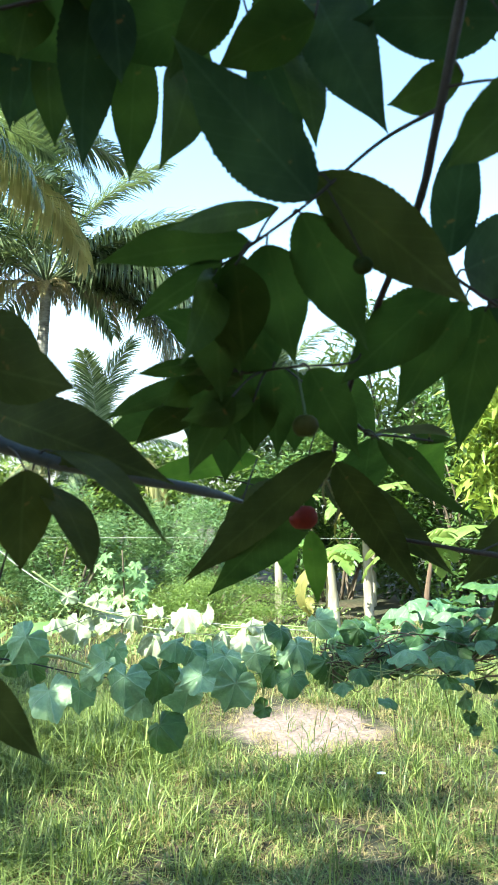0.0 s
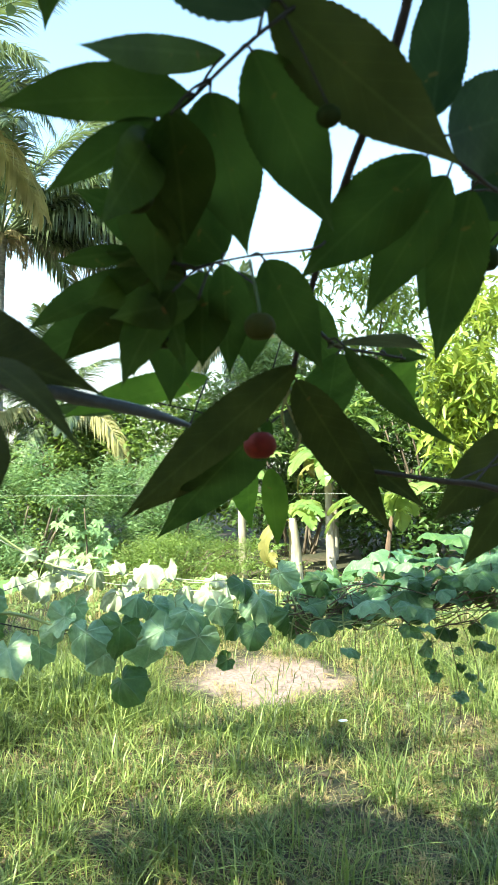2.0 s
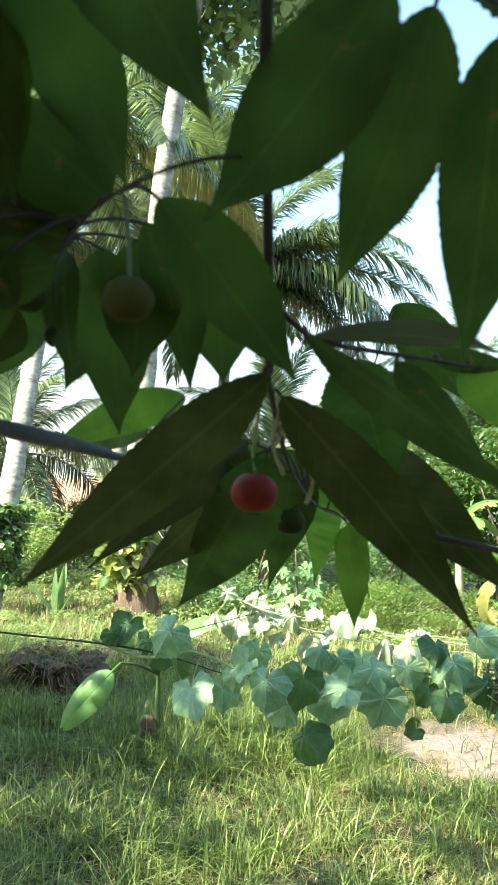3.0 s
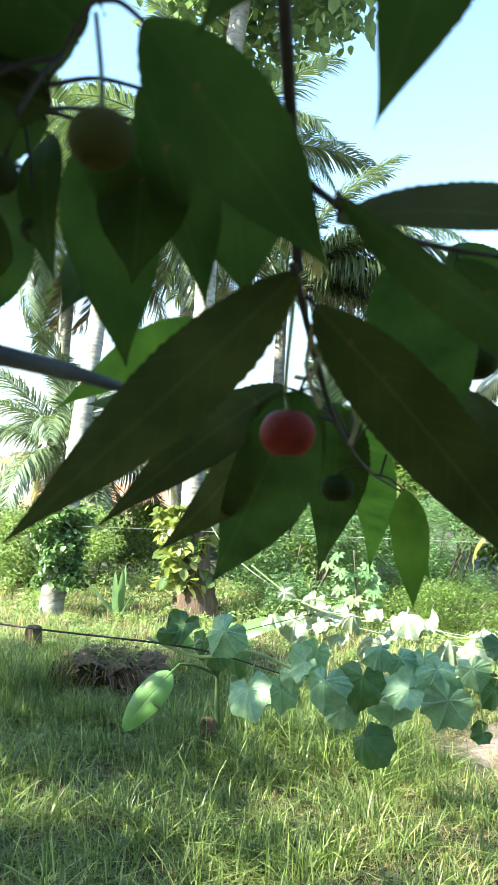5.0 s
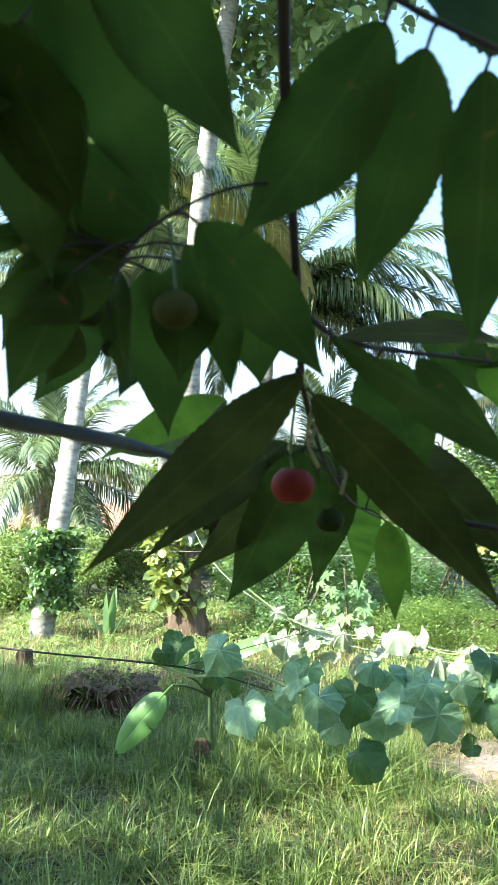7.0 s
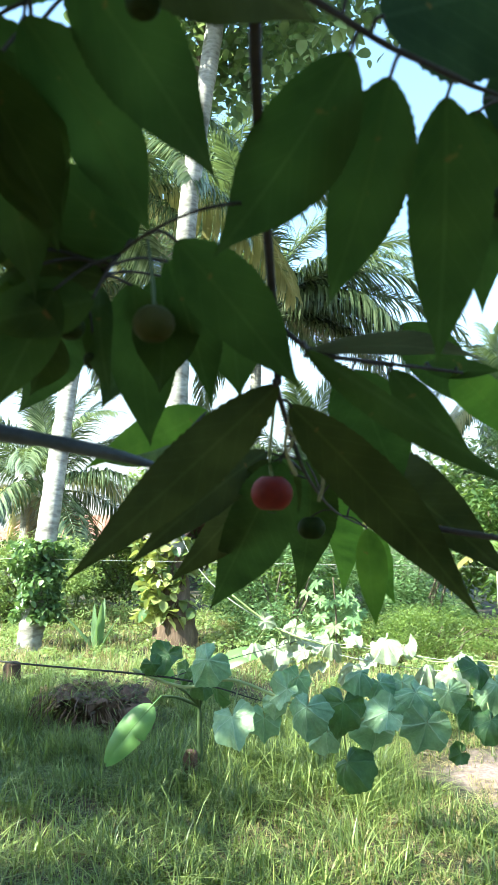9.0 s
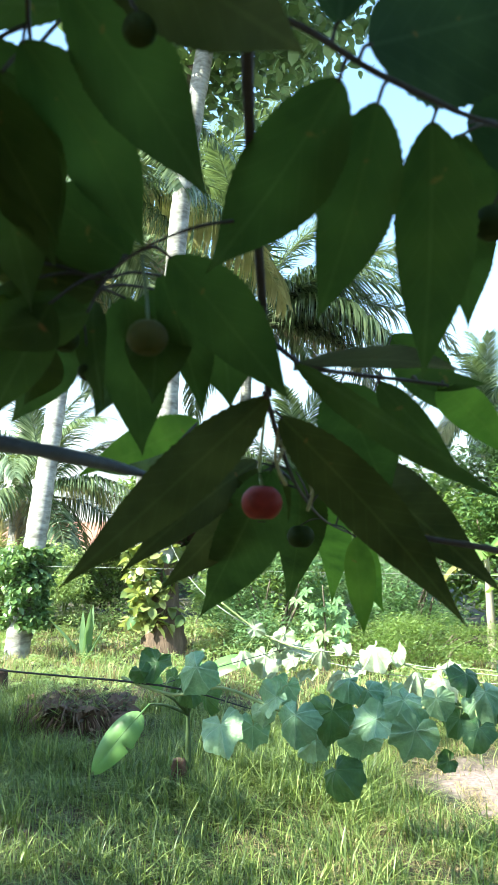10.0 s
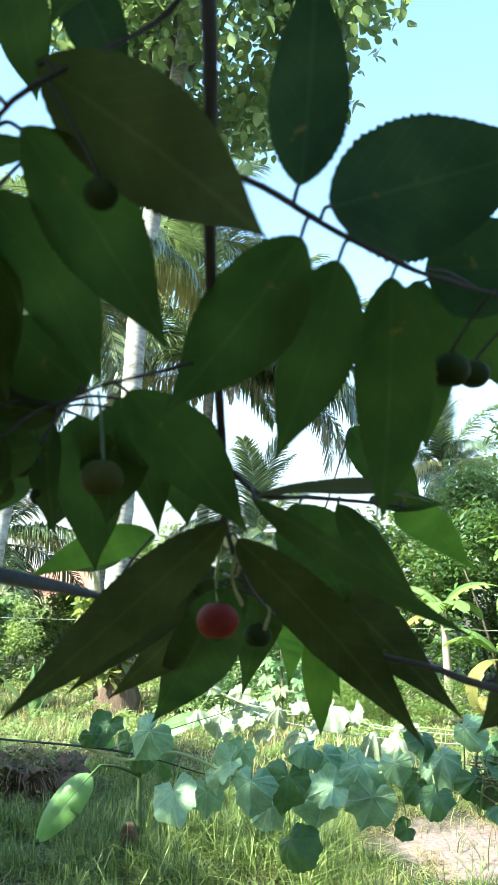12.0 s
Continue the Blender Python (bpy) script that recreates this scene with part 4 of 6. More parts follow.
def creeper(label, centre, height, radius, leaves, size, mat, seed, z0=0.1):
    rng = np.random.default_rng(seed)
    ob = thing("creeper", label, "climbing plant", centre)
    a = rng.uniform(0, 2 * np.pi, leaves)
    z = z0 + (height - z0) * rng.uniform(0, 1, leaves)
    r = radius * (0.70 + 0.6 * rng.uniform(0, 1, leaves)) * (1 + 0.25 * np.sin(z * 5 + a * 2) + 0.2 * np.sin(z * 13 - a * 3))
    P = np.stack([r * np.cos(a), r * np.sin(a), z], -1)
    part("foliage", leaf_cloud("foliage", P, size, mat, rng, 0.75, 0.8, True), ob, kind="stuff")
    for k in range(4):
        a0 = k * 1.6
        pts = [(0.2 * math.cos(a0 + i * 0.5), 0.2 * math.sin(a0 + i * 0.5), z0 + (height - z0) * i / 4) for i in range(5)]
        part("stem", tube_mesh("stem", pts, [0.012, 0.006], MAT_DRYVINE, 14, 5), ob)


creeper("dark green ivy wrapped round a palm trunk", (-5.29, 8.45, 0), 1.40, 0.235, 3000, 0.075, MAT_IVY, 71, 0.40)
creeper("golden pothos with large yellow leaves on a palm trunk", (-3.76, 8.95, 0), 1.45, 0.26, 640, 0.15, MAT_POTHOS, 72, 0.42)


def hut():
    ob = thing("hut", "low hut with a rusty red roof and thatch eaves", "house", (-10.3, 18.0, 0))
    def box(name, x0, x1, y0, y1, z0, z1, mat, label=""):
        V = [(x, y, z) for z in (z0, z1) for x, y in ((x0, y0), (x1, y0), (x1, y1), (x0, y1))]
        return mesh_object(name, V, [(3, 2, 1, 0), (4, 5, 6, 7), (0, 1, 5, 4), (1, 2, 6, 5), (2, 3, 7, 6), (3, 0, 4, 7)], mat, ob, label)
    box("wall", -2.4, 2.4, 0.6, 3.4, -0.1, 1.25, MAT_WALL)
    box("window", -0.6, 0.5, 0.55, 0.598, 0.55, 1.0, MAT_ROOT, "dark latticed window opening")
    for k in range(9):
        box("lattice", -0.58 + k * 0.13, -0.56 + k * 0.13, 0.52, 0.548, 0.55, 1.0, MAT_WALL)
    V = [(-3, 0, 1.25), (3, 0, 1.25), (3, 2, 2.0), (-3, 2, 2.0), (3, 4, 1.25), (-3, 4, 1.25), (-3, 0, 1.31), (3, 0, 1.31), (3, 2, 2.06), (-3, 2, 2.06), (3, 4, 1.31), (-3, 4, 1.31)]
    mesh_object("roof", V, [(0, 1, 2, 3), (3, 2, 4, 5), (9, 8, 7, 6), (11, 10, 8, 9), (0, 6, 7, 1), (5, 4, 10, 11), (1, 7, 8, 10, 4, 2), (0, 3, 5, 11, 9, 6)], MAT_ROOF, ob)
    rng = np.random.default_rng(9)
    V, F = [], []
    for k in range(420):
        x, w, l = rng.uniform(-3, 3), rng.uniform(0.015, 0.04), rng.uniform(0.2, 0.45)
        y = rng.uniform(-0.08, 0.02)
        b = len(V)
        V += [(x - w, y, 1.32), (x + w, y, 1.32), (x + w + rng.uniform(-0.04, 0.04), y - 0.06, 1.32 - l), (x - w, y - 0.05, 1.32 - l)]
        F.append((b, b + 1, b + 2, b + 3))
    t = mesh_object("thatch", V, F, MAT_THATCH, ob, "ragged straw thatch along the eave")
    t["kind"] = "stuff"


hut()

# ---- wires ----
def wire(name, label, points, r, mat, category="wire"):
    return tagged(new(name, tube_mesh(name, points, r, mat, 40, 6)), label, category)


wire("boundary_wire", "thin pale wire stretched along the back bushes", [(-9, 8.6, 1.18), (-2, 8.3, 1.15), (6, 8.3, 1.12)], 0.0019, MAT_CORD)

# ---- gourd vines on the wire trellis ----
def fence_post(at, h):
    rng = np.random.default_rng(int(abs(at[0]) * 100))
    ob = thing("fence_post", "weathered grey wooden fence post", "post", at, "fence posts")
    part("pole", tube_mesh("pole", [(0, 0, -0.1), (0.01, 0, h * 0.5), (0, 0.01, h)], [0.045, 0.04, 0.035], MAT_BARK, 12, 8, 0.05, 3), ob)


for q in ((-2.3, 2.05, 0), (1.6, 2.05, 0), (1.9, 3.4, 0)):
    fence_post(q, 1.5)
wire("trellis_wire", "dark sagging trellis wire under the vine", [(-2.3, 2.05, 1.17), (-1.35, 2.05, 1.106), (-0.73, 2.06, 1.084), (-0.45, 2.12, 1.02), (-0.2, 2.16, 1.0), (0.2, 2.17, 1.03), (1.6, 2.05, 1.17)], [0.003, 0.003, 0.003, 0.0012, 0.001, 0.001, 0.002], MAT_WIRE)
wire("trellis_wire", "thin dark wire tying the trellis to the cord behind", [(-0.735, 2.05, 1.086), (-0.72, 2.6, 1.055), (-0.69, 3.41, 1.005)], 0.0014, MAT_WIRE)
wire("pale_cord", "pale plastic cord holding up the vine", [(-3.48, 8.8, 1.52), (-2.3, 6.0, 1.42), (-1.12, 3.45, 1.25), (-0.75, 3.4, 1.05), (-0.44, 3.4, 0.995), (0.45, 3.4, 0.93), (1.9, 3.4, 1.0)], 0.0018, MAT_CORD, "cord")
wire("pale_cord", "pale plastic cord holding up the vine", [(-0.72, 3.40, 1.03), (-0.5, 3.42, 0.95), (0.1, 3.42, 0.90), (1.9, 3.42, 0.9)], 0.0018, MAT_CORD, "cord")


def gourd_leaf_mesh(name, rng, mat, crumple=1.0):
    """A broad heart-shaped blade with shallow pointed lobes, 1 wide, hanging from its stalk at the origin down -y, wavy and toothed."""
    n = 92
    deg = np.array((0, 24, 47, 74, 100, 126, 150, 168, 177.0))
    rad = np.array((1.17, 0.92, 1.0, 0.87, 0.95, 0.84, 0.86, 0.65, 0.2)) * rng.uniform(0.92, 1.08, 9)
    deg = np.concatenate([-deg[:0:-1], deg])
    rad = np.concatenate([rad[:0:-1] * rng.uniform(0.94, 1.06, 8), rad])
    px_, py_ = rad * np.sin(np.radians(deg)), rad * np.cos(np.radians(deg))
    run = np.concatenate([[0], np.cumsum(np.hypot(np.diff(px_), np.diff(py_)))])
    s_ = np.linspace(0, run[-1], n)
    ox, oy = np.interp(s_, run, px_), np.interp(s_, run, py_)
    ang = np.arctan2(ox, oy)
    saw = (np.arange(n) % 4) / 3.0
    r = 0.48 * np.hypot(ox, oy) * (0.985 + 0.03 * saw + 0.014 * rng.standard_normal(n))
    rim = np.stack([np.sin(ang) * r * 1.06, -np.cos(ang) * r - 0.06, np.zeros(n)], -1)
    cup, ph = rng.uniform(-0.7, 0.4) * crumple, rng.uniform(0, 6, 4)
    ruffle = rng.uniform(0.035, 0.07) * crumple
    V = [np.array((0.0, 0.0, 0.0))]
    rings = (0.15, 0.3, 0.45, 0.6, 0.75, 0.88, 1.0)
    for f in rings:
        q = rim * f
        pleat = -0.045 * crumple * f * np.abs(np.sin(3.0 * ang))
        swell = 0.035 * crumple * np.sin(9 * q[:, 0] + ph[0]) * np.cos(8 * q[:, 1] + ph[1])
        z = (cup * 0.45 * f * f * (0.3 + np.abs(np.sin(ang))) + pleat + swell - 0.20 * f ** 3 * np.maximum(np.cos(ang), 0)
             + ruffle * f ** 2.5 * (np.sin(4 * ang + ph[2]) + 0.5 * np.sin(9 * ang + ph[3])))
        V += [np.array((a, b, c)) for (a, b, _), c in zip(q, z)]
    F = []
    for i in range(n - 1):
        F.append((0, 1 + i, 2 + i))
        for k in range(len(rings) - 1):
            a = 1 + k * n + i
            F.append((a, a + n, a + n + 1, a + 1))
    me = bpy.data.meshes.new(name)
    me.from_pydata([tuple(v) for v in V], [], F)
    me.polygons.foreach_set("use_smooth", [True] * len(me.polygons))
    me.materials.append(mat)
    me.update()
    return me


_r = np.random.default_rng(77)
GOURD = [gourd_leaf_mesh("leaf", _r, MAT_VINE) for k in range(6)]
GOURD_SUNLIT = [gourd_leaf_mesh("leaf", _r, MAT_VINESUNLIT, 2.2) for k in range(6)]
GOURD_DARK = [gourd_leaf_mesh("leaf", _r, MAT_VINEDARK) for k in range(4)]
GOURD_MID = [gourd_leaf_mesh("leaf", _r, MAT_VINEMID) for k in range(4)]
FRONT_LEAVES = [
    (-0.396, 2.052, 1.046, 0.110), (-0.485, 2.140, 0.942, 0.110), (-0.327, 1.979, 1.012, 0.127), (-0.173, 2.140, 0.932, 0.159),
    (-0.035, 2.012, 0.979, 0.143), (-0.063, 2.035, 1.058, 0.133), (-0.381, 2.116, 1.065, 0.097), (-0.198, 2.032, 1.112, 0.088),
    (-0.155, 2.060, 1.079, 0.089), (-0.123, 1.956, 1.030, 0.105), (-0.300, 2.101, 0.936, 0.097), (-0.428, 2.058, 1.016, 0.079),
    (0.018, 2.016, 1.075, 0.090), (-0.103, 2.108, 1.081, 0.078), (-0.547, 2.041, 0.967, 0.146),
    (-0.591, 1.977, 1.113, 0.128), (0.183, 1.991, 1.166, 0.093), (0.131, 2.011, 1.096, 0.115), 
]
FRONT_DARK = [
    (-0.244, 2.032, 1.014, 0.138), (-0.253, 2.130, 0.847, 0.128), (0.042, 2.036, 0.938, 0.058), (-0.748, 2.077, 1.121, 0.110),
    (-0.690, 2.176, 1.045, 0.100), (-0.733, 2.172, 1.055, 0.087), (-0.619, 2.125, 1.028, 0.107), (0.069, 2.088, 1.017, 0.097),
    (-0.780, 2.035, 1.102, 0.072), (0.200, 1.952, 1.071, 0.085), (0.239, 2.114, 1.03, 0.080),
    (0.112, 1.943, 1.039, 0.091), (0.302, 2.045, 1.141, 0.085), (0.368, 2.075, 1.10, 0.080), (0.087, 2.031, 1.144, 0.094), 
]
BACK_LEAVES = [
    (-0.700, 3.423, 1.029, 0.127), (-0.634, 3.483, 0.982, 0.171), (-0.814, 3.308, 1.073, 0.093), (-0.656, 3.406, 0.952, 0.137),
    (-0.439, 3.392, 1.023, 0.098), (-0.284, 3.312, 0.996, 0.160), (-0.213, 3.428, 0.984, 0.124), (-0.439, 3.471, 0.865, 0.154),
    (-0.119, 3.419, 0.909, 0.140), (-0.015, 3.352, 0.871, 0.162), (0.018, 3.468, 0.958, 0.115), (-0.786, 3.402, 0.926, 0.170),
    (-0.528, 3.402, 0.992, 0.104), (-0.362, 3.451, 0.911, 0.118), (-0.871, 3.330, 0.981, 0.117), (-0.748, 3.464, 0.881, 0.135),
    (0.063, 3.437, 0.908, 0.130), (-0.590, 3.457, 0.894, 0.117),
]


def gourd_vine(label, places, dark, seed, flat, stem_line):
    rng = np.random.default_rng(seed)
    ob = thing("gourd_vine", label, "vine", (0, 0, 0), "gourd vines")
    line = smooth_line(stem_line, 60)
    part("stem", tube_mesh("stem", stem_line, [0.005, 0.004, 0.003], MAT_GREENSTEM, 60, 6), ob)
    for pool, items in ((GOURD_SUNLIT if flat else GOURD, places), (GOURD_DARK, dark)):
        for x, y, z, s in items:
            s *= 0.95 if flat else 1.0
            me = pool[rng.integers(len(pool))]
            lf = part("leaf", me, ob)
            tip = rng.normal(0, 0.55)
            pitch = radians(rng.uniform(12, 62) if flat else rng.uniform(40, 92))
            base = Vector((x, y, z + s * 0.32 * math.sin(pitch)))
            lf.matrix_basis = (Matrix.Translation(base) @ Matrix.Rotation(rng.normal(0, 0.35), 4, "Z") @ Matrix.Rotation(pitch, 4, "X")
                               @ Matrix.Rotation(tip, 4, "Z") @ Matrix.Diagonal((s, s, s, 1)))
            near = line[np.argmin(((line - np.array(base)) ** 2).sum(1))]
            mid = (np.array(base) + near) / 2 + np.array((0, 0.01, 0.02))
            stalk_of(lf, tube_mesh("leaf_stalk", [near, mid, np.array(base)], [0.0022, 0.0016], MAT_GREENSTEM, 7, 5))
    return ob


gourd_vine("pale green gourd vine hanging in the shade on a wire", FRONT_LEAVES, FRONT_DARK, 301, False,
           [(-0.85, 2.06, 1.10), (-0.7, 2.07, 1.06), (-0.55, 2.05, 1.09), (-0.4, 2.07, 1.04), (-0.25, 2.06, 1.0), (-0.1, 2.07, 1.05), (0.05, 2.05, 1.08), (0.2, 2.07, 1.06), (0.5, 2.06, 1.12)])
gourd_vine("gourd vine on a pale cord, leaves coloured as if sunlit", BACK_LEAVES, [], 302, True,
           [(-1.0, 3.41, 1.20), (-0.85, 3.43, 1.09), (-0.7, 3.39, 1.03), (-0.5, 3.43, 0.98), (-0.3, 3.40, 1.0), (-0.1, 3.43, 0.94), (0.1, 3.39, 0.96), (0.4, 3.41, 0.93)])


def vine_tangle():
    """The thick dark tangle of vine over the wire, with dry looping stems below it; part of its shade is in the leaf
    colours.
    """
    rng = np.random.default_rng(303)
    ob = thing("vine_tangle", "dark tangle of gourd vine with dry looping stems", "vine", (0, 0, 0), "gourd vines")
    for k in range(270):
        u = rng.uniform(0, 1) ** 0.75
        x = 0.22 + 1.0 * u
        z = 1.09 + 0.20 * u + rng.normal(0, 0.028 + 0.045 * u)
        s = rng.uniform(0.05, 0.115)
        # dark leaves likelier low down: the shade beneath is painted by leaf choice
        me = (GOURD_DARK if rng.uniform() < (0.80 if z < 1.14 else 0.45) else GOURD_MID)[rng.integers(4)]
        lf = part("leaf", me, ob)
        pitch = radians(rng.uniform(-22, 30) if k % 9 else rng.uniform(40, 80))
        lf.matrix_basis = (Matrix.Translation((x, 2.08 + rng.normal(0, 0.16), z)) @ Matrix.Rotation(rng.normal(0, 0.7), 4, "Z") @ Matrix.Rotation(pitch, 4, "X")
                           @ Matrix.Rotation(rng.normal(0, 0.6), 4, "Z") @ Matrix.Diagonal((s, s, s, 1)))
    for k in range(165):
        x0 = rng.uniform(0.2, 1.0)
        x1 = max(x0 + rng.uniform(-0.4, 0.4), 0.2)
        z0, z1 = 1.06 + 0.12 * x0 + rng.normal(0, 0.035), 1.06 + 0.12 * x1 + rng.normal(0, 0.035)
        y = 2.03 + rng.normal(0, 0.08)
        sag = rng.uniform(0.0, 0.13) ** 1.6 * 1.4
        pts = [(x0, y, z0), ((x0 * 2 + x1) / 3, y, (z0 + z1) / 2 - sag + rng.normal(0, 0.02)), ((x0 + 2 * x1) / 3, y + 0.02, (z0 + z1) / 2 - sag + rng.normal(0, 0.02)), (x1, y, z1)]
        part("dry_stem", tube_mesh("dry_stem", pts, rng.uniform(0.001, 0.0024), MAT_DRYVINE if k % 4 else MAT_GREENSTEM, 20, 5), ob)
    for x, z1 in ((0.42, 0.70), (0.545, 0.55), (0.62, 0.78), (0.70, 0.72), (0.66, 0.62)):
        pts = [(x - 0.03, 2.02, 1.08), (x + rng.normal(0, 0.02), 2.02, (1.08 + z1) / 2), (x + rng.normal(0, 0.02), 2.03, z1)]
        part("trailing_stem", tube_mesh("trailing_stem", pts, 0.0009, MAT_DRYVINE, 16, 5), ob)
        if x > 0.6:
            for k in range(4):
                lf = part("leaf", (GOURD_DARK, GOURD_MID)[k % 2][k], ob)
                s = rng.uniform(0.03, 0.07)
                lf.matrix_basis = (Matrix.Translation((x + rng.normal(0, 0.03), 2.02, 1.05 - (1.05 - z1) * (k + rng.uniform(0.1, 0.9)) / 7)) @ Matrix.Rotation(rng.uniform(-1, 1), 4, "Z")
                                   @ Matrix.Rotation(radians(rng.uniform(10, 60)), 4, "X") @ Matrix.Rotation(rng.uniform(-1.4, 1.4), 4, "Z") @ Matrix.Diagonal((s, s, s, 1)))


vine_tangle()


def cassava():
    rng = np.random.default_rng(81)
    ob = thing("cassava_plant", "sunlit cassava plant with star-shaped leaves", "plant", (-1.45, 8.4, 0))
    part("stem", tube_mesh("stem", [(0, 0, -0.05), (0.03, 0, 0.5), (0, 0, 1.0)], [0.014, 0.008], MAT_DRYVINE, 10, 6), ob)
    V, F = [], []
    for k in range(7):
        a = (k - 3) * 0.72
        l, w, b = 0.5 - 0.05 * abs(k - 3), 0.085, len(V)
        d, s = np.array((math.sin(a), -math.cos(a), 0)), np.array((math.cos(a), math.sin(a), 0))
        V += [(0, 0, 0), d * l * 0.6 + s * w + (0, 0, 0.02), d * l - (0, 0, 0.06), d * l * 0.6 - s * w + (0, 0, 0.02), d * l * 0.6]
        F += [(b, b + 4, b + 1), (b + 4, b + 2, b + 1), (b, b + 3, b + 4), (b + 4, b + 3, b + 2)]
    me = bpy.data.meshes.new("leaf")
    me.from_pydata([tuple(v) for v in V], [], F)
    me.materials.append(MAT_CASSAVA)
    for k in range(22):
        lf = part("leaf", me, ob)
        s = rng.uniform(0.20, 0.32)
        p = Vector((rng.normal(0, 0.17), rng.normal(0, 0.1), rng.uniform(0.38, 1.02)))
        lf.matrix_basis = Matrix.Translation(p) @ Matrix.Rotation(rng.normal(0, 0.5), 4, "Z") @ Matrix.Rotation(radians(rng.uniform(25, 75)), 4, "X") @ Matrix.Diagonal((s, s, s, 1))
        stalk_of(lf, tube_mesh("leaf_stalk", [(0, 0, p.z - 0.12), (p.x * 0.6, p.y * 0.6, p.z - 0.03), tuple(p)], 0.004, MAT_GREENSTEM, 6, 5))


cassava()


def litter():
    rng = np.random.default_rng(91)
    bm = bmesh.new()
    bmesh.ops.create_icosphere(bm, subdivisions=3, radius=0.024)
    for v in bm.verts:
        k = 1 + 0.6 * noise.noise(v.co * 30)
        v.co = Vector((v.co.x * k, v.co.y * k * 0.6, abs(v.co.z) * 0.35 * k))
    me = bpy.data.meshes.new("plastic_scrap")
    bm.to_mesh(me)
    bm.free()
    me.materials.append(MAT_PLASTIC)
    tagged(new("plastic_scrap", me), "crumpled scrap of white plastic in the grass", "litter").location = (0.71, 4.08, 0.06)
    # crumbs of bark, leaf and soil over the bare patch
    n = 70
    a, f = rng.uniform(0, 2 * np.pi, n), rng.uniform(0, 1, n) ** 0.5
    x, y = 0.38 + 0.75 * f * np.cos(a), 5.12 + 0.7 * f * np.sin(a)
    P = np.stack([x, y, ground_height(x, y) + 0.006], -1)
    tagged(new("ground_litter", leaf_cloud("ground_litter", P, 0.016, MAT_ROT, rng, 0.4, 0.05)), "crumbs of dry leaf and bark on bare earth", "litter", kind="stuff")
    # trodden leaf rot between the grass in the shade
    n = 8000
    x, y = rng.uniform(-4.4, 1.5, n), rng.uniform(2.4, 6.2, n)
    clear = in_dirt(x, y) > 1.0
    x, y = x[clear], y[clear]
    P = np.stack([x, y, ground_height(x, y) + 0.012], -1)
    tagged(new("leaf_rot", leaf_cloud("leaf_rot", P, 0.05, MAT_ROT, rng, 0.38, 0.06)), "brown rotting leaf litter between the grass", "litter", kind="stuff")
    # dry leaves and sticks on the ground
    for k in range(46):
        x, y = rng.uniform(-2.9, 1.3), rng.uniform(3.0, 6.2)
        s = rng.uniform(0.025, 0.055)
        V = [(-s, 0, 0), (0, s * 0.4, 0.012), (s, 0.01, 0.02), (0, -s * 0.4, 0.015), (0, 0, 0.0)]
        ob = mesh_object("fallen_leaf", V, [(0, 4, 1), (4, 2, 1), (0, 3, 4), (4, 3, 2)], MAT_ROT if k % 3 else MAT_PALMDRY)
        tagged(ob, "dry curled fallen leaf on the ground", "leaf", "fallen leaves")
        ob.location, ob.rotation_euler = (x, y, ground_height(x, y) + 0.015), (rng.normal(0, 0.2), rng.normal(0, 0.2), rng.uniform(0, 6))
    for k in range(5):
        x, y, a, l = rng.uniform(-2.6, 0.0), rng.uniform(3.2, 5.6), rng.uniform(0, 3), rng.uniform(0.12, 0.3)
        pts = [(0, 0, 0), (l * math.cos(a), l * math.sin(a), 0.01), (2 * l * math.cos(a + 0.15), 2 * l * math.sin(a + 0.15), 0.0)]
        ob = tagged(new("stick", tube_mesh("stick", pts, [0.006, 0.003], MAT_BARK, 10, 5)), "dry stick lying in the grass", "stick", "sticks")
        ob.location = (x, y, ground_height(x, y) + 0.01)


litter()

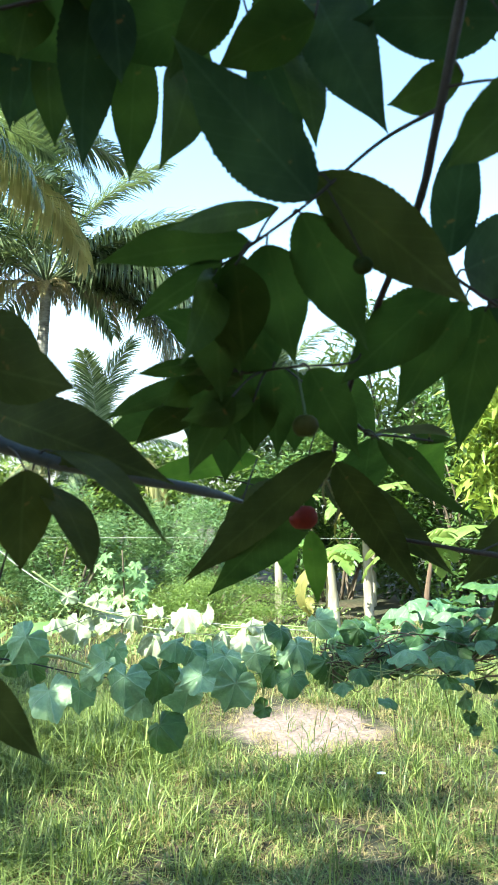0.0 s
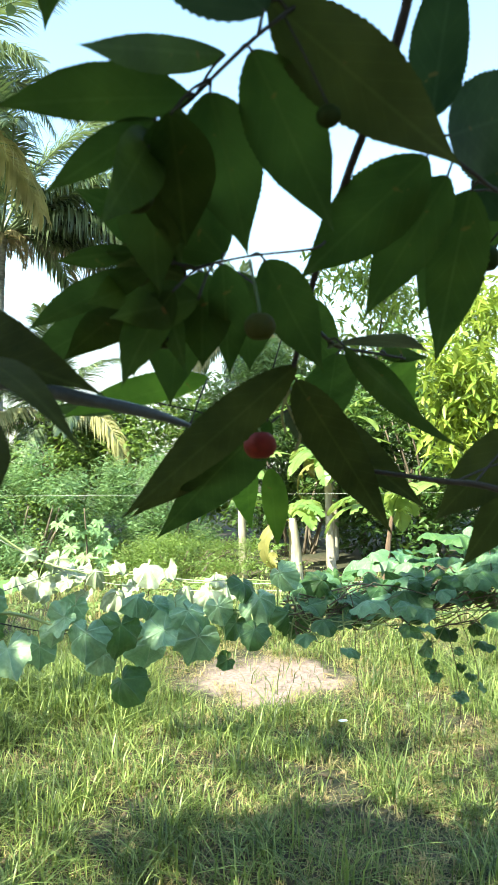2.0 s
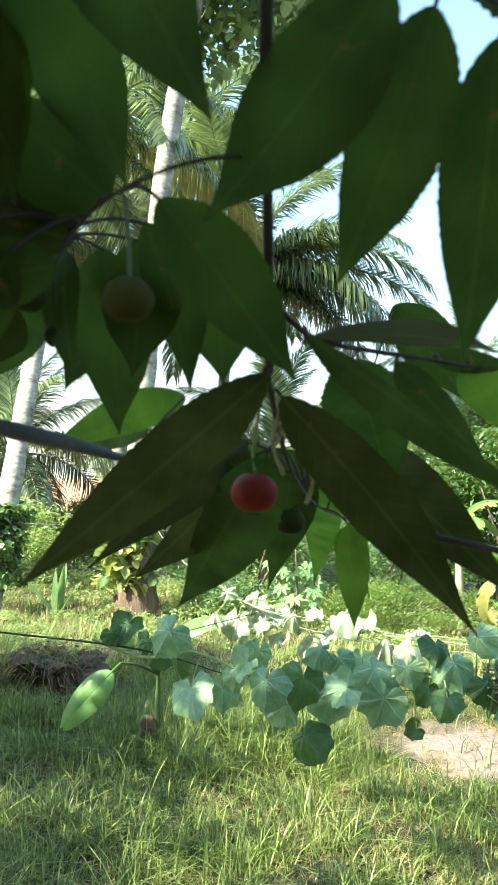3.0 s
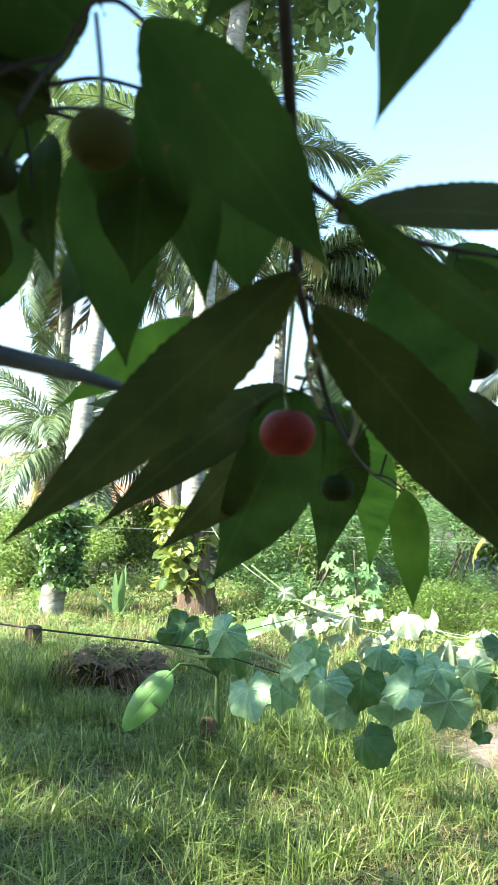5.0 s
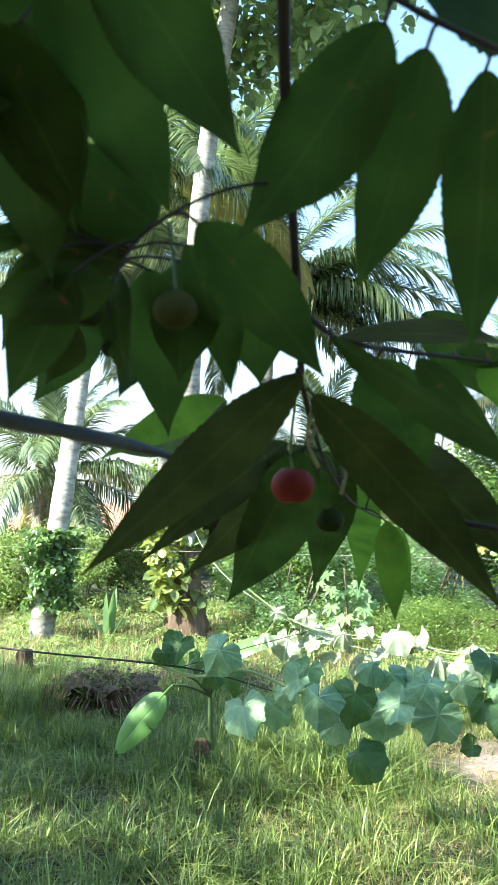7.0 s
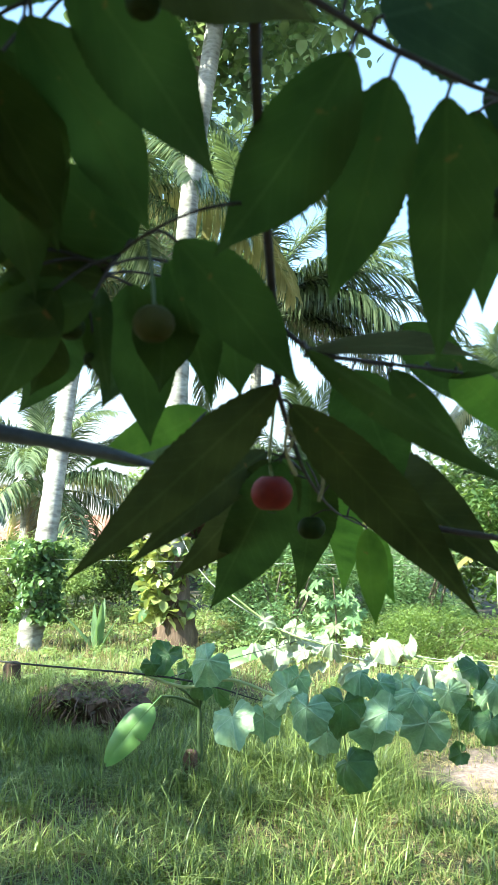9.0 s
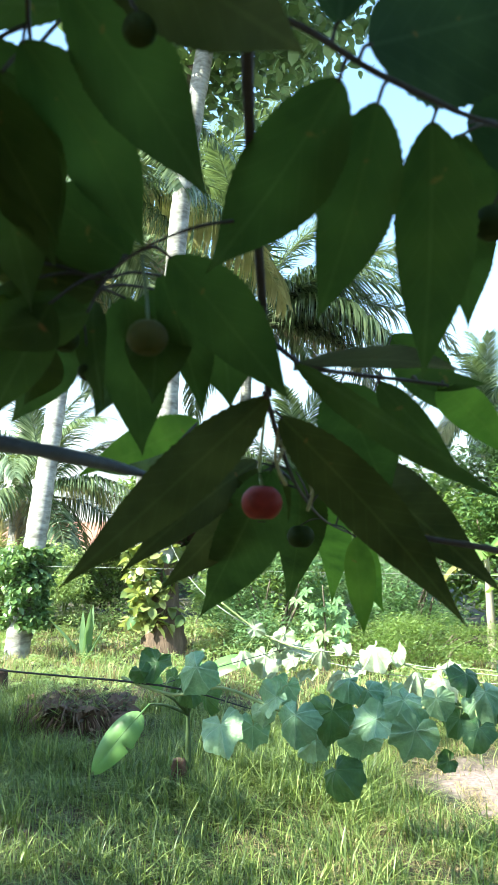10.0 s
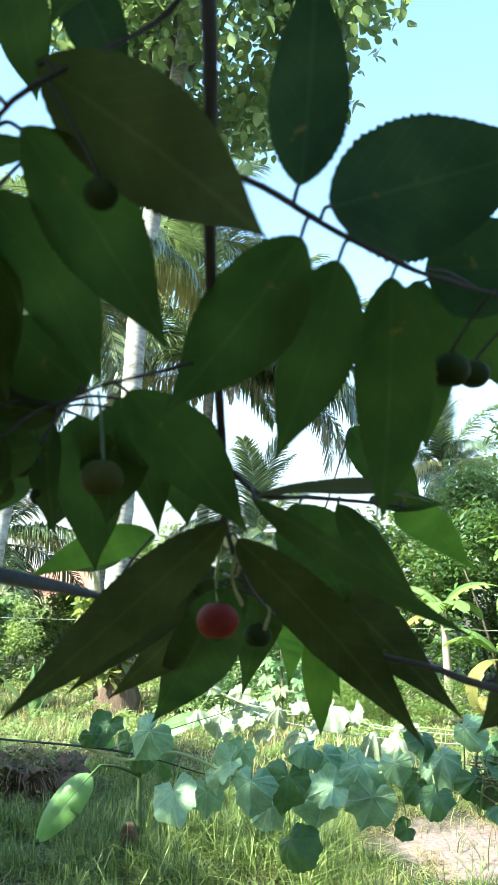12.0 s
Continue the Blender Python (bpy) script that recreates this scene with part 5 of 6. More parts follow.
# ---- the fruiting tree whose twigs hang before the camera ----
def cherry_leaf_material(name, dark, light, through_col, trans, spec=0.05):
    m, nt, p, out = material(name)
    info = nt.nodes.new("ShaderNodeObjectInfo")
    tc = nt.nodes.new("ShaderNodeTexCoord")
    sep = nt.nodes.new("ShaderNodeSeparateXYZ")
    nt.links.new(tc.outputs["Object"], sep.inputs[0])

    def calc(op, a, b=None):
        n = nt.nodes.new("ShaderNodeMath")
        n.operation = op
        for s, v in zip(n.inputs, (a, b)):
            if v is None:
                continue
            if isinstance(v, (int, float)):
                s.default_value = v
            else:
                nt.links.new(v, s)
        return n.outputs[0]
    # side veins sweep forward from the midrib
    away = calc("ABSOLUTE", sep.outputs["Y"])
    sweep = calc("SUBTRACT", sep.outputs["X"], calc("MULTIPLY", away, 1.5))
    wave = calc("ABSOLUTE", calc("SINE", calc("MULTIPLY", sweep, 420.0)))
    vein = calc("LESS_THAN", wave, 0.16)
    rib = calc("LESS_THAN", away, 0.0005)
    lines = calc("MAXIMUM", calc("MULTIPLY", vein, 0.45), rib)
    grain = noise_node(nt, 420.0, 6)
    blotch = noise_node(nt, 60.0, 4)
    base = mix_col(nt, info.outputs["Random"], dark, light)
    base = mix_col(nt, calc("MULTIPLY", lines, 0.75), base, tuple(min(c * 1.7, 1) for c in light))
    shade = ramp_node(nt, blotch, [(0.3, (0.62, 0.66, 0.6)), (0.7, (1.3, 1.25, 1.1))])
    base = mix_col(nt, 1.0, base, shade, "MULTIPLY")
    # a few small brown spots
    spot = ramp_node(nt, noise_node(nt, 130.0, 2), [(0.745, (0, 0, 0)), (0.765, (1, 1, 1))])
    base = mix_col(nt, spot, base, (0.16, 0.09, 0.03))
    nt.links.new(base, p.inputs["Base Color"])
    p.inputs["Roughness"].default_value = 0.5
    p.inputs["Specular IOR Level"].default_value = spec
    bumped(nt, p, calc("ADD", grain, calc("MULTIPLY", lines, -0.8)), 0.35, 0.0006)
    tr = nt.nodes.new("ShaderNodeBsdfTranslucent")
    tcol = mix_col(nt, 1.0, mix_col(nt, calc("MULTIPLY", lines, 0.4), through_col, tuple(c * 0.45 for c in through_col)), shade, "MULTIPLY")
    nt.links.new(tcol, tr.inputs["Color"])
    ms = nt.nodes.new("ShaderNodeMixShader")
    ms.inputs[0].default_value = trans
    nt.links.new(p.outputs[0], ms.inputs[1])
    nt.links.new(tr.outputs[0], ms.inputs[2])
    nt.links.new(ms.outputs[0], out.inputs["Surface"])
    return m


# first three darker than real leaves: some of the crown's shade is in the colour
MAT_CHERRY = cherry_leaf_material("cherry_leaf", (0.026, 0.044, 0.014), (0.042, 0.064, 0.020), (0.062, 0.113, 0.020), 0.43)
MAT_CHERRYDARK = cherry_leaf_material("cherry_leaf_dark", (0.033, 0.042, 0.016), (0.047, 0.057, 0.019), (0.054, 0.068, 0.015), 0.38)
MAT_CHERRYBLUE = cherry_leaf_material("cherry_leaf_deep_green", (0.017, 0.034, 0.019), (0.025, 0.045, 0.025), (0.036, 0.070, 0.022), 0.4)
# pale bluish base colour stands in for sky light glancing off the blade
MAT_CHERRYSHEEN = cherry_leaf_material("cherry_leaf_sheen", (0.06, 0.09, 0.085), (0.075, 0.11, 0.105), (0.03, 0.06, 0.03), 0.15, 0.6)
MAT_CHERRYYOUNG = cherry_leaf_material("cherry_leaf_young", (0.05, 0.10, 0.02), (0.075, 0.13, 0.025), (0.14, 0.26, 0.03), 0.5)
MAT_TWIG = rough_material("cherry_twig", [(0.3, (0.013, 0.010, 0.009)), (0.6, (0.032, 0.024, 0.021)), (0.8, (0.06, 0.048, 0.042))], 700.0, 0.8, (1, 1, 1), 0.5, 0.0008)
MAT_GREYTWIG = rough_material("grey_twig", [(0.3, (0.035, 0.04, 0.05)), (0.6, (0.06, 0.07, 0.085)), (0.8, (0.10, 0.11, 0.13))], 500.0, 0.45, (1, 1, 1), 0.3, 0.0008)


def fruit_material(name, a, b, gloss):
    m, nt, p, out = material(name)
    nt.links.new(ramp_node(nt, noise_node(nt, 160.0, 4), [(0.3, a), (0.7, b)]), p.inputs["Base Color"])
    p.inputs["Roughness"].default_value = 0.6
    p.inputs["Specular IOR Level"].default_value = gloss
    p.inputs["Subsurface Weight"].default_value = 0.15
    p.inputs["Subsurface Radius"].default_value = (0.004, 0.0015, 0.001)
    bumped(nt, p, noise_node(nt, 500.0, 3), 0.08, 0.0006)
    return m


MAT_PALESTALK = rough_material("pale_stalk", [(0.3, (0.14, 0.15, 0.07)), (0.6, (0.28, 0.27, 0.15)), (0.8, (0.40, 0.37, 0.24))], 600.0, 0.7, None, 0.4, 0.0006)
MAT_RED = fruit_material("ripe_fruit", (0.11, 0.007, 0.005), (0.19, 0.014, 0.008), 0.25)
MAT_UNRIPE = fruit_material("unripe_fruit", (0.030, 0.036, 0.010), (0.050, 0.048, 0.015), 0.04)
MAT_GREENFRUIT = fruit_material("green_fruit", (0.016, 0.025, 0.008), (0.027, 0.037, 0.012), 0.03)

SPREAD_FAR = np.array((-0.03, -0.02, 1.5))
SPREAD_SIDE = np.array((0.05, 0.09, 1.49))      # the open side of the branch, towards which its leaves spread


def cherry_leaf_mesh(rng, length, width, mat):
    """A long oval blade with a rounded lopsided foot, a drawn-out tip and a finely toothed rim."""
    rows = 58
    u = np.linspace(0, 1, rows)
    prof = np.interp(u, (0, 0.02, 0.05, 0.12, 0.22, 0.36, 0.5, 0.65, 0.78, 0.87, 0.94, 1), (0.03, 0.22, 0.39, 0.66, 0.89, 1.0, 0.96, 0.76, 0.46, 0.23, 0.08, 0))
    prof = np.convolve(np.pad(prof, 1, mode="edge"), np.ones(3) / 3, "valid")
    prof[0], prof[-1] = 0.03, 0.0
    skew = rng.uniform(-0.12, 0.12)
    bow, fold, twist = rng.uniform(0.01, 0.085), rng.uniform(0.04, 0.2), rng.uniform(-0.22, 0.22)
    side_bend = rng.uniform(-0.03, 0.03)
    notch = rng.uniform(0.015, 0.05, rows)
    cols = np.array((-1.0, -0.55, 0.0, 0.55, 1.0))
    V = []
    for i in range(rows):
        tooth = 1 + (notch[i] if i % 2 else -0.006) * (0.08 < u[i] < 0.95)
        for c in cols:
            half = width / 2 * prof[i] * (1 + skew * np.sign(c) * (1 - u[i])) * (tooth if abs(c) == 1 else 1)
            y = c * half
            x = u[i] * length - (0.005 * length * (i % 2) if abs(c) == 1 else 0)
            z = bow * length * 4 * u[i] * (1 - u[i]) + fold * abs(y) - 0.25 * fold * y * y / max(width, 1e-4)
            a = twist * (u[i] - 0.5)
            V.append((x, y * math.cos(a) - z * math.sin(a) * 0.3 + side_bend * length * 4 * u[i] * (1 - u[i]), z + y * math.sin(a) + 0.022 * width * math.sin(11 * u[i] + 1.7 * c + skew * 30) * abs(c)))
    F = []
    for i in range(rows - 1):
        for k in range(4):
            a = i * 5 + k
            F.append((a, a + 5, a + 6, a + 1))
    me = bpy.data.meshes.new("leaf")
    me.from_pydata(V, [], F)
    me.polygons.foreach_set("use_smooth", [True] * len(me.polygons))
    me.materials.append(mat)
    me.update()
    return me


def fruit_mesh(r, mat):
    bm = bmesh.new()
    bmesh.ops.create_uvsphere(bm, u_segments=28, v_segments=18, radius=r)
    for v in bm.verts:
        z = v.co.z / r
        v.co.z *= 0.90
        dip = max(abs(z) - 0.86, 0) / 0.14
        v.co.z -= math.copysign(dip ** 1.5 * r * 0.13, z)
    me = bpy.data.meshes.new("fruit")
    bm.to_mesh(me)
    bm.free()
    me.polygons.foreach_set("use_smooth", [True] * len(me.polygons))
    me.materials.append(mat)
    return me


# each leaf: its foot, its tip and its width
CLUSTER_LEAVES = [
    (0.0377, 0.3141, 1.5239, -0.0286, 0.3113, 1.4665, 0.0182),
    (0.0294, 0.3477, 1.5051, -0.0245, 0.4274, 1.4477, 0.0256),
    (0.0218, 0.3676, 1.5075, -0.0365, 0.4062, 1.4597, 0.0196),
    (0.0131, 0.3887, 1.5136, -0.0249, 0.3448, 1.4697, 0.0163),
    (0.0385, 0.3240, 1.5193, 0.0917, 0.3861, 1.4513, 0.0216),
    (0.0451, 0.4284, 1.5158, 0.1040, 0.3675, 1.4639, 0.0246),
    (0.0399, 0.4750, 1.4843, 0.0438, 0.4706, 1.4366, 0.0155),
    (0.0318, 0.5422, 1.4815, 0.0374, 0.6280, 1.4330, 0.0205),
    (0.0253, 0.4340, 1.5130, -0.0060, 0.6686, 1.4339, 0.0260),
    (0.0195, 0.4315, 1.5141, -0.0209, 0.5804, 1.4385, 0.0310),
    (0.0115, 0.4255, 1.5163, -0.0225, 0.5253, 1.4609, 0.0200),
]
FAR_TWIG_LEAVES = [
    (0.0557, 0.3305, 1.5308, 0.0632, 0.4116, 1.4966, 0.0263),
    (0.0511, 0.2886, 1.5269, 0.1076, 0.3294, 1.4911, 0.0081),
    (0.0670, 0.3368, 1.5310, 0.0915, 0.3269, 1.5011, 0.0100),
    (0.0858, 0.3470, 1.5309, 0.1125, 0.4165, 1.5132, 0.0152),
    (0.0763, 0.3451, 1.5332, 0.1006, 0.3532, 1.5322, 0.0072),
    (0.0046, 0.3453, 1.5227, -0.0681, 0.3892, 1.5081, 0.0138),
    (-0.0268, 0.3937, 1.5180, -0.0942, 0.4487, 1.5185, 0.0091),
    (0.0573, 0.4956, 1.5910, 0.0956, 0.5386, 1.5470, 0.0286),
    (0.0476, 0.3020, 1.5286, 0.0957, 0.3300, 1.5302, 0.0170),
]
RIGHT_TWIG_LEAVES = [
    (0.0873, 0.2638, 1.5723, 0.0825, 0.2890, 1.5202, 0.0195),
    (0.0768, 0.2539, 1.5725, 0.0571, 0.2851, 1.5355, 0.0195),
    (0.0696, 0.2501, 1.5765, 0.0335, 0.2689, 1.5448, 0.0235),
    (0.0936, 0.2821, 1.5789, 0.0945, 0.3493, 1.5489, 0.0181),
    (0.1026, 0.3052, 1.5862, 0.1160, 0.3286, 1.5638, 0.0240),
    (0.0758, 0.2493, 1.5823, 0.1280, 0.2752, 1.6071, 0.0310),
    (0.0951, 0.2849, 1.5831, 0.1295, 0.2898, 1.5834, 0.0250),
    (0.0700, 0.2469, 1.5866, 0.0752, 0.2353, 1.6331, 0.0174),
]
UPPER_TWIG_LEAVES = [
    (0.0209, 0.2239, 1.6054, 0.0691, 0.2189, 1.5603, 0.0232),
    (0.0167, 0.2272, 1.5942, 0.0414, 0.2489, 1.5537, 0.0222),
    (0.0057, 0.2318, 1.5853, 0.0175, 0.2704, 1.5524, 0.0232),
    (-0.0045, 0.2265, 1.5769, -0.0019, 0.2621, 1.5527, 0.0180),
    (-0.0112, 0.2484, 1.5814, -0.0193, 0.2034, 1.5397, 0.0157),
    (0.0105, 0.2476, 1.6043, -0.0223, 0.1941, 1.5756, 0.0093),
    (0.0009, 0.2460, 1.5909, -0.0482, 0.2191, 1.5739, 0.0153),
    (-0.0095, 0.2454, 1.5840, -0.0403, 0.2416, 1.5609, 0.0103),
    (0.0184, 0.2016, 1.5880, -0.0227, 0.2002, 1.6361, 0.0245),
]
TOP_TWIG_LEAVES = [
    (0.0241, 0.2636, 1.6990, 0.0456, 0.2281, 1.6206, 0.0272),
    (0.0719, 0.2319, 1.6435, 0.0447, 0.2260, 1.6296, 0.0161),
    (0.0800, 0.1908, 1.6160, 0.0532, 0.1901, 1.5908, 0.0202),
    (-0.0535, 0.2391, 1.6880, -0.0607, 0.2554, 1.6221, 0.0230),
    (-0.0421, 0.2599, 1.6758, -0.0465, 0.2725, 1.6249, 0.0186),
    (-0.0221, 0.2590, 1.6655, -0.0308, 0.2410, 1.6149, 0.0222),
    (-0.0785, 0.2721, 1.6840, -0.0968, 0.2875, 1.6560, 0.0212),
    (-0.0033, 0.2448, 1.6801, -0.0544, 0.2442, 1.6571, 0.0286),
    (0.0182, 0.2685, 1.6820, 0.0218, 0.2260, 1.6150, 0.0181),
    (0.0861, 0.2313, 1.6630, 0.0346, 0.2351, 1.6655, 0.0279),
    (0.0224, 0.2314, 1.6633, -0.0111, 0.2341, 1.6473, 0.0227),
    (-0.0451, 0.2448, 1.6747, -0.1028, 0.2575, 1.6700, 0.0254),
    (-0.0874, 0.2600, 1.6774, -0.0907, 0.2652, 1.6413, 0.0125),
    (-0.0786, 0.2700, 1.6842, -0.0762, 0.2754, 1.6405, 0.0167),
    (-0.0425, 0.2700, 1.7077, -0.0335, 0.2754, 1.6784, 0.0147),
    (0.0023, 0.2600, 1.6751, 0.0222, 0.2652, 1.6302, 0.0171),
    (-0.0021, 0.2350, 1.6849, -0.0275, 0.2397, 1.6470, 0.0200),
    (0.0122, 0.2500, 1.6989, 0.0164, 0.2550, 1.6543, 0.0213),
    (0.0341, 0.2600, 1.7068, 0.0431, 0.2652, 1.6786, 0.0202),
    (0.0553, 0.2400, 1.6888, 0.0878, 0.2448, 1.6638, 0.0205),
    (-0.0754, 0.2400, 1.6846, -0.0820, 0.2448, 1.6565, 0.0205),
    (-0.0466, 0.2350, 1.6787, -0.0440, 0.2397, 1.6450, 0.0164),
    (-0.0255, 0.2800, 1.6959, -0.0159, 0.2856, 1.6474, 0.0174),
]
LEFT_TWIG_LEAVES = [
    (0.0230, 0.2723, 1.5520, 0.0466, 0.3034, 1.5194, 0.0195),
    (0.0098, 0.2970, 1.5577, 0.0126, 0.3266, 1.5209, 0.0158),
    (-0.0045, 0.3040, 1.5547, -0.0108, 0.3330, 1.5098, 0.0241),
    (-0.0123, 0.2993, 1.5524, -0.0026, 0.2898, 1.5170, 0.0101),
    (-0.0137, 0.2877, 1.5422, -0.0775, 0.3550, 1.5270, 0.0206),
    (0.0071, 0.2787, 1.5550, -0.0385, 0.2733, 1.5754, 0.0221),
    (-0.0090, 0.2942, 1.5525, -0.0332, 0.2686, 1.5368, 0.0155),
    (0.0103, 0.2755, 1.5541, -0.0064, 0.2547, 1.5678, 0.0224),
    (-0.0028, 0.2861, 1.5499, -0.0262, 0.2627, 1.5515, 0.0174),
    (0.0018, 0.2708, 1.5389, -0.0242, 0.2565, 1.5301, 0.0149),
    (-0.0032, 0.2377, 1.5841, -0.0035, 0.2632, 1.5483, 0.0215),
    (-0.0113, 0.2406, 1.5736, -0.0101, 0.2639, 1.5377, 0.0202),
    (-0.0060, 0.2654, 1.5404, -0.0219, 0.2647, 1.5101, 0.0148),
    (-0.0132, 0.2656, 1.5472, -0.0638, 0.3172, 1.5373, 0.0127),
    (-0.0248, 0.2936, 1.5396, -0.0519, 0.3243, 1.5271, 0.0150),
    (-0.0177, 0.2660, 1.5527, -0.0407, 0.2562, 1.5467, 0.0070),
    (-0.0253, 0.3565, 1.5548, -0.0244, 0.3238, 1.5207, 0.0176),
    (0.0166, 0.3300, 1.5637, 0.0208, 0.3300, 1.5235, 0.0260),
    (0.0027, 0.3100, 1.5586, 0.0022, 0.3100, 1.5221, 0.0220),
]
OUTER_TWIG_LEAVES = [
    (-0.0713, 0.2637, 1.5200, -0.0222, 0.2032, 1.4891, 0.0123),
    (-0.1100, 0.3061, 1.5402, -0.0252, 0.2554, 1.5069, 0.0255),
    (-0.0731, 0.2677, 1.5082, -0.0475, 0.2255, 1.4779, 0.0205),
    (-0.0733, 0.2391, 1.5120, -0.0766, 0.2470, 1.4776, 0.0215),
    (-0.0881, 0.2265, 1.5447, -0.0534, 0.2238, 1.5363, 0.0201),
    (-0.1002, 0.2699, 1.4398, -0.0813, 0.2999, 1.3984, 0.0156),
    (0.1487, 0.3633, 1.5028, 0.1071, 0.3755, 1.4589, 0.0255),
    (0.1544, 0.3717, 1.4897, 0.1207, 0.3787, 1.4370, 0.0216),
    (-0.0910, 0.2300, 1.5610, -0.0657, 0.2350, 1.5473, 0.0170),
]
SHEEN_LEAF = 8
YOUNG_CLUSTER, YOUNG_FAR, DARK_CLUSTER, DARK_UPPER, DARK_LEFT = (6, 7, 8), (3, 5), (0, 2, 3, 4, 5), (0,), (8,)


def cherry_tree():
    rng = np.random.default_rng(401)
    tree = thing("cherry_tree", "fruiting cherry tree with drooping leafy twigs in shade", "tree", (0, 0, 0))

    stem_line = smooth_line([(0.068, 0.193, 1.675), (0.0591, 0.2129, 1.6241), (0.0551, 0.2299, 1.5974), (0.0476, 0.2584, 1.5747), (0.0418, 0.2887, 1.5531), (0.037, 0.316, 1.5245)], 100)

    def twig(pts, radii, mat=MAT_TWIG, name="twig", n=None, label="", join=False):
        if join:
            pts[0] = tuple(stem_line[np.argmin(((stem_line - np.array(pts[0])) ** 2).sum(1))])
        part(name, tube_mesh(name, pts, radii, mat, n or len(pts) * 6, 8, 0.06, len(pts)), tree, label)
        return smooth_line(pts, 80)
    part("trunk", tube_mesh("trunk", [(0.9, -1.6, -0.1), (0.85, -1.5, 1.0), (0.6, -1.3, 2.0), (0.2, -1.1, 3.0)], [0.13, 0.10, 0.08, 0.06], MAT_BARK, 30, 12, 0.04, 4), tree)
    for pts in ([(0.6, -1.3, 2.0), (0.55, -0.7, 2.35), (0.35, -0.25, 2.3), (0.14, 0.08, 1.95)], [(0.2, -1.1, 3.0), (-0.6, -0.9, 3.3), (-1.5, -0.9, 3.4)],
                [(0.6, -1.3, 2.0), (-0.1, -1.0, 2.3), (-0.4, -0.4, 2.2), (-0.36, 0.0, 1.85)], [(0.2, -1.1, 3.0), (0.7, -0.5, 3.6), (1.2, -0.3, 3.7)]):
        part("limb", tube_mesh("limb", pts, [0.04, 0.025, 0.006], MAT_BARK, 20, 8, 0.05, 5), tree)
    lines = [
        twig([(0.14, 0.08, 1.95), (0.095, 0.15, 1.78), (0.068, 0.193, 1.675), (0.0591, 0.2129, 1.6241), (0.0551, 0.2299, 1.5974), (0.0476, 0.2584, 1.5747), (0.0418, 0.2887, 1.5531), (0.037, 0.316, 1.5245)],
             [0.005, 0.0028, 0.0018, 0.0015, 0.0014, 0.0013, 0.0012, 0.0011]),
        twig([(0.037, 0.312, 1.5245), (0.033, 0.35, 1.512), (0.028, 0.40, 1.502), (0.027, 0.46, 1.492), (0.029, 0.54, 1.486)], [0.0009, 0.0007, 0.0005]),
        twig([(0.0438, 0.2715, 1.5515), (0.0365, 0.2560, 1.551), (0.0166, 0.2668, 1.5515), (-0.0072, 0.2874, 1.552), (-0.03, 0.30, 1.552)], [0.0005, 0.0004, 0.0004, 0.0003], join=True),
        twig([(0.0523, 0.2405, 1.5885), (0.0625, 0.2440, 1.5855), (0.0753, 0.2526, 1.5794), (0.0869, 0.2576, 1.574), (0.0959, 0.2635, 1.5715), (0.118, 0.28, 1.570)], [0.0007, 0.0007, 0.0006, 0.0004], join=True),
        twig([(0.060, 0.203, 1.617), (0.044, 0.2342, 1.6216), (0.0174, 0.2202, 1.5935), (-0.0013, 0.2456, 1.5886), (-0.0113, 0.2473, 1.5826)], [0.0008, 0.0006, 0.0005, 0.0004], join=True),
        twig([(0.070, 0.183, 1.67), (0.02, 0.225, 1.70), (-0.03, 0.235, 1.685), (-0.09, 0.24, 1.672)], [0.0012, 0.001, 0.0007]),
        twig([(-0.36, 0.0, 1.85), (-0.22, 0.17, 1.63), (-0.13, 0.24, 1.548), (-0.0866, 0.2655, 1.521), (-0.050, 0.2925, 1.5125), (-0.018, 0.31, 1.506), (-0.003, 0.325, 1.502)], [0.006, 0.004, 0.0031, 0.0028, 0.0026, 0.0022, 0.0008],
             MAT_GREYTWIG, "grey_twig", None, "smooth grey-blue twig"),
        twig([(0.055, 0.372, 1.487), (0.0912, 0.368, 1.481), (0.1117, 0.3365, 1.478), (0.16, 0.28, 1.476), (0.30, 0.12, 1.55), (0.35, -0.25, 2.3)], [0.0009, 0.0011, 0.0013, 0.0016, 0.003, 0.006]),
        twig([(0.040, 0.296, 1.534), (0.050, 0.303, 1.530), (0.0595, 0.326, 1.532), (0.072, 0.337, 1.532), (0.088, 0.347, 1.531)], [0.0008, 0.0007, 0.0005], join=True),
    ]
    cloud = np.concatenate(lines)
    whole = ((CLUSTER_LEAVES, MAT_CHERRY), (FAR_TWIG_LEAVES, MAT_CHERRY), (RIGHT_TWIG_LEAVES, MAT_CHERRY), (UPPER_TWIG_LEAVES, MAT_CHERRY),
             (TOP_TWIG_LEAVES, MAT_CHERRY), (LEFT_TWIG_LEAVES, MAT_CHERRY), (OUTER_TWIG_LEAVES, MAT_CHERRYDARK))
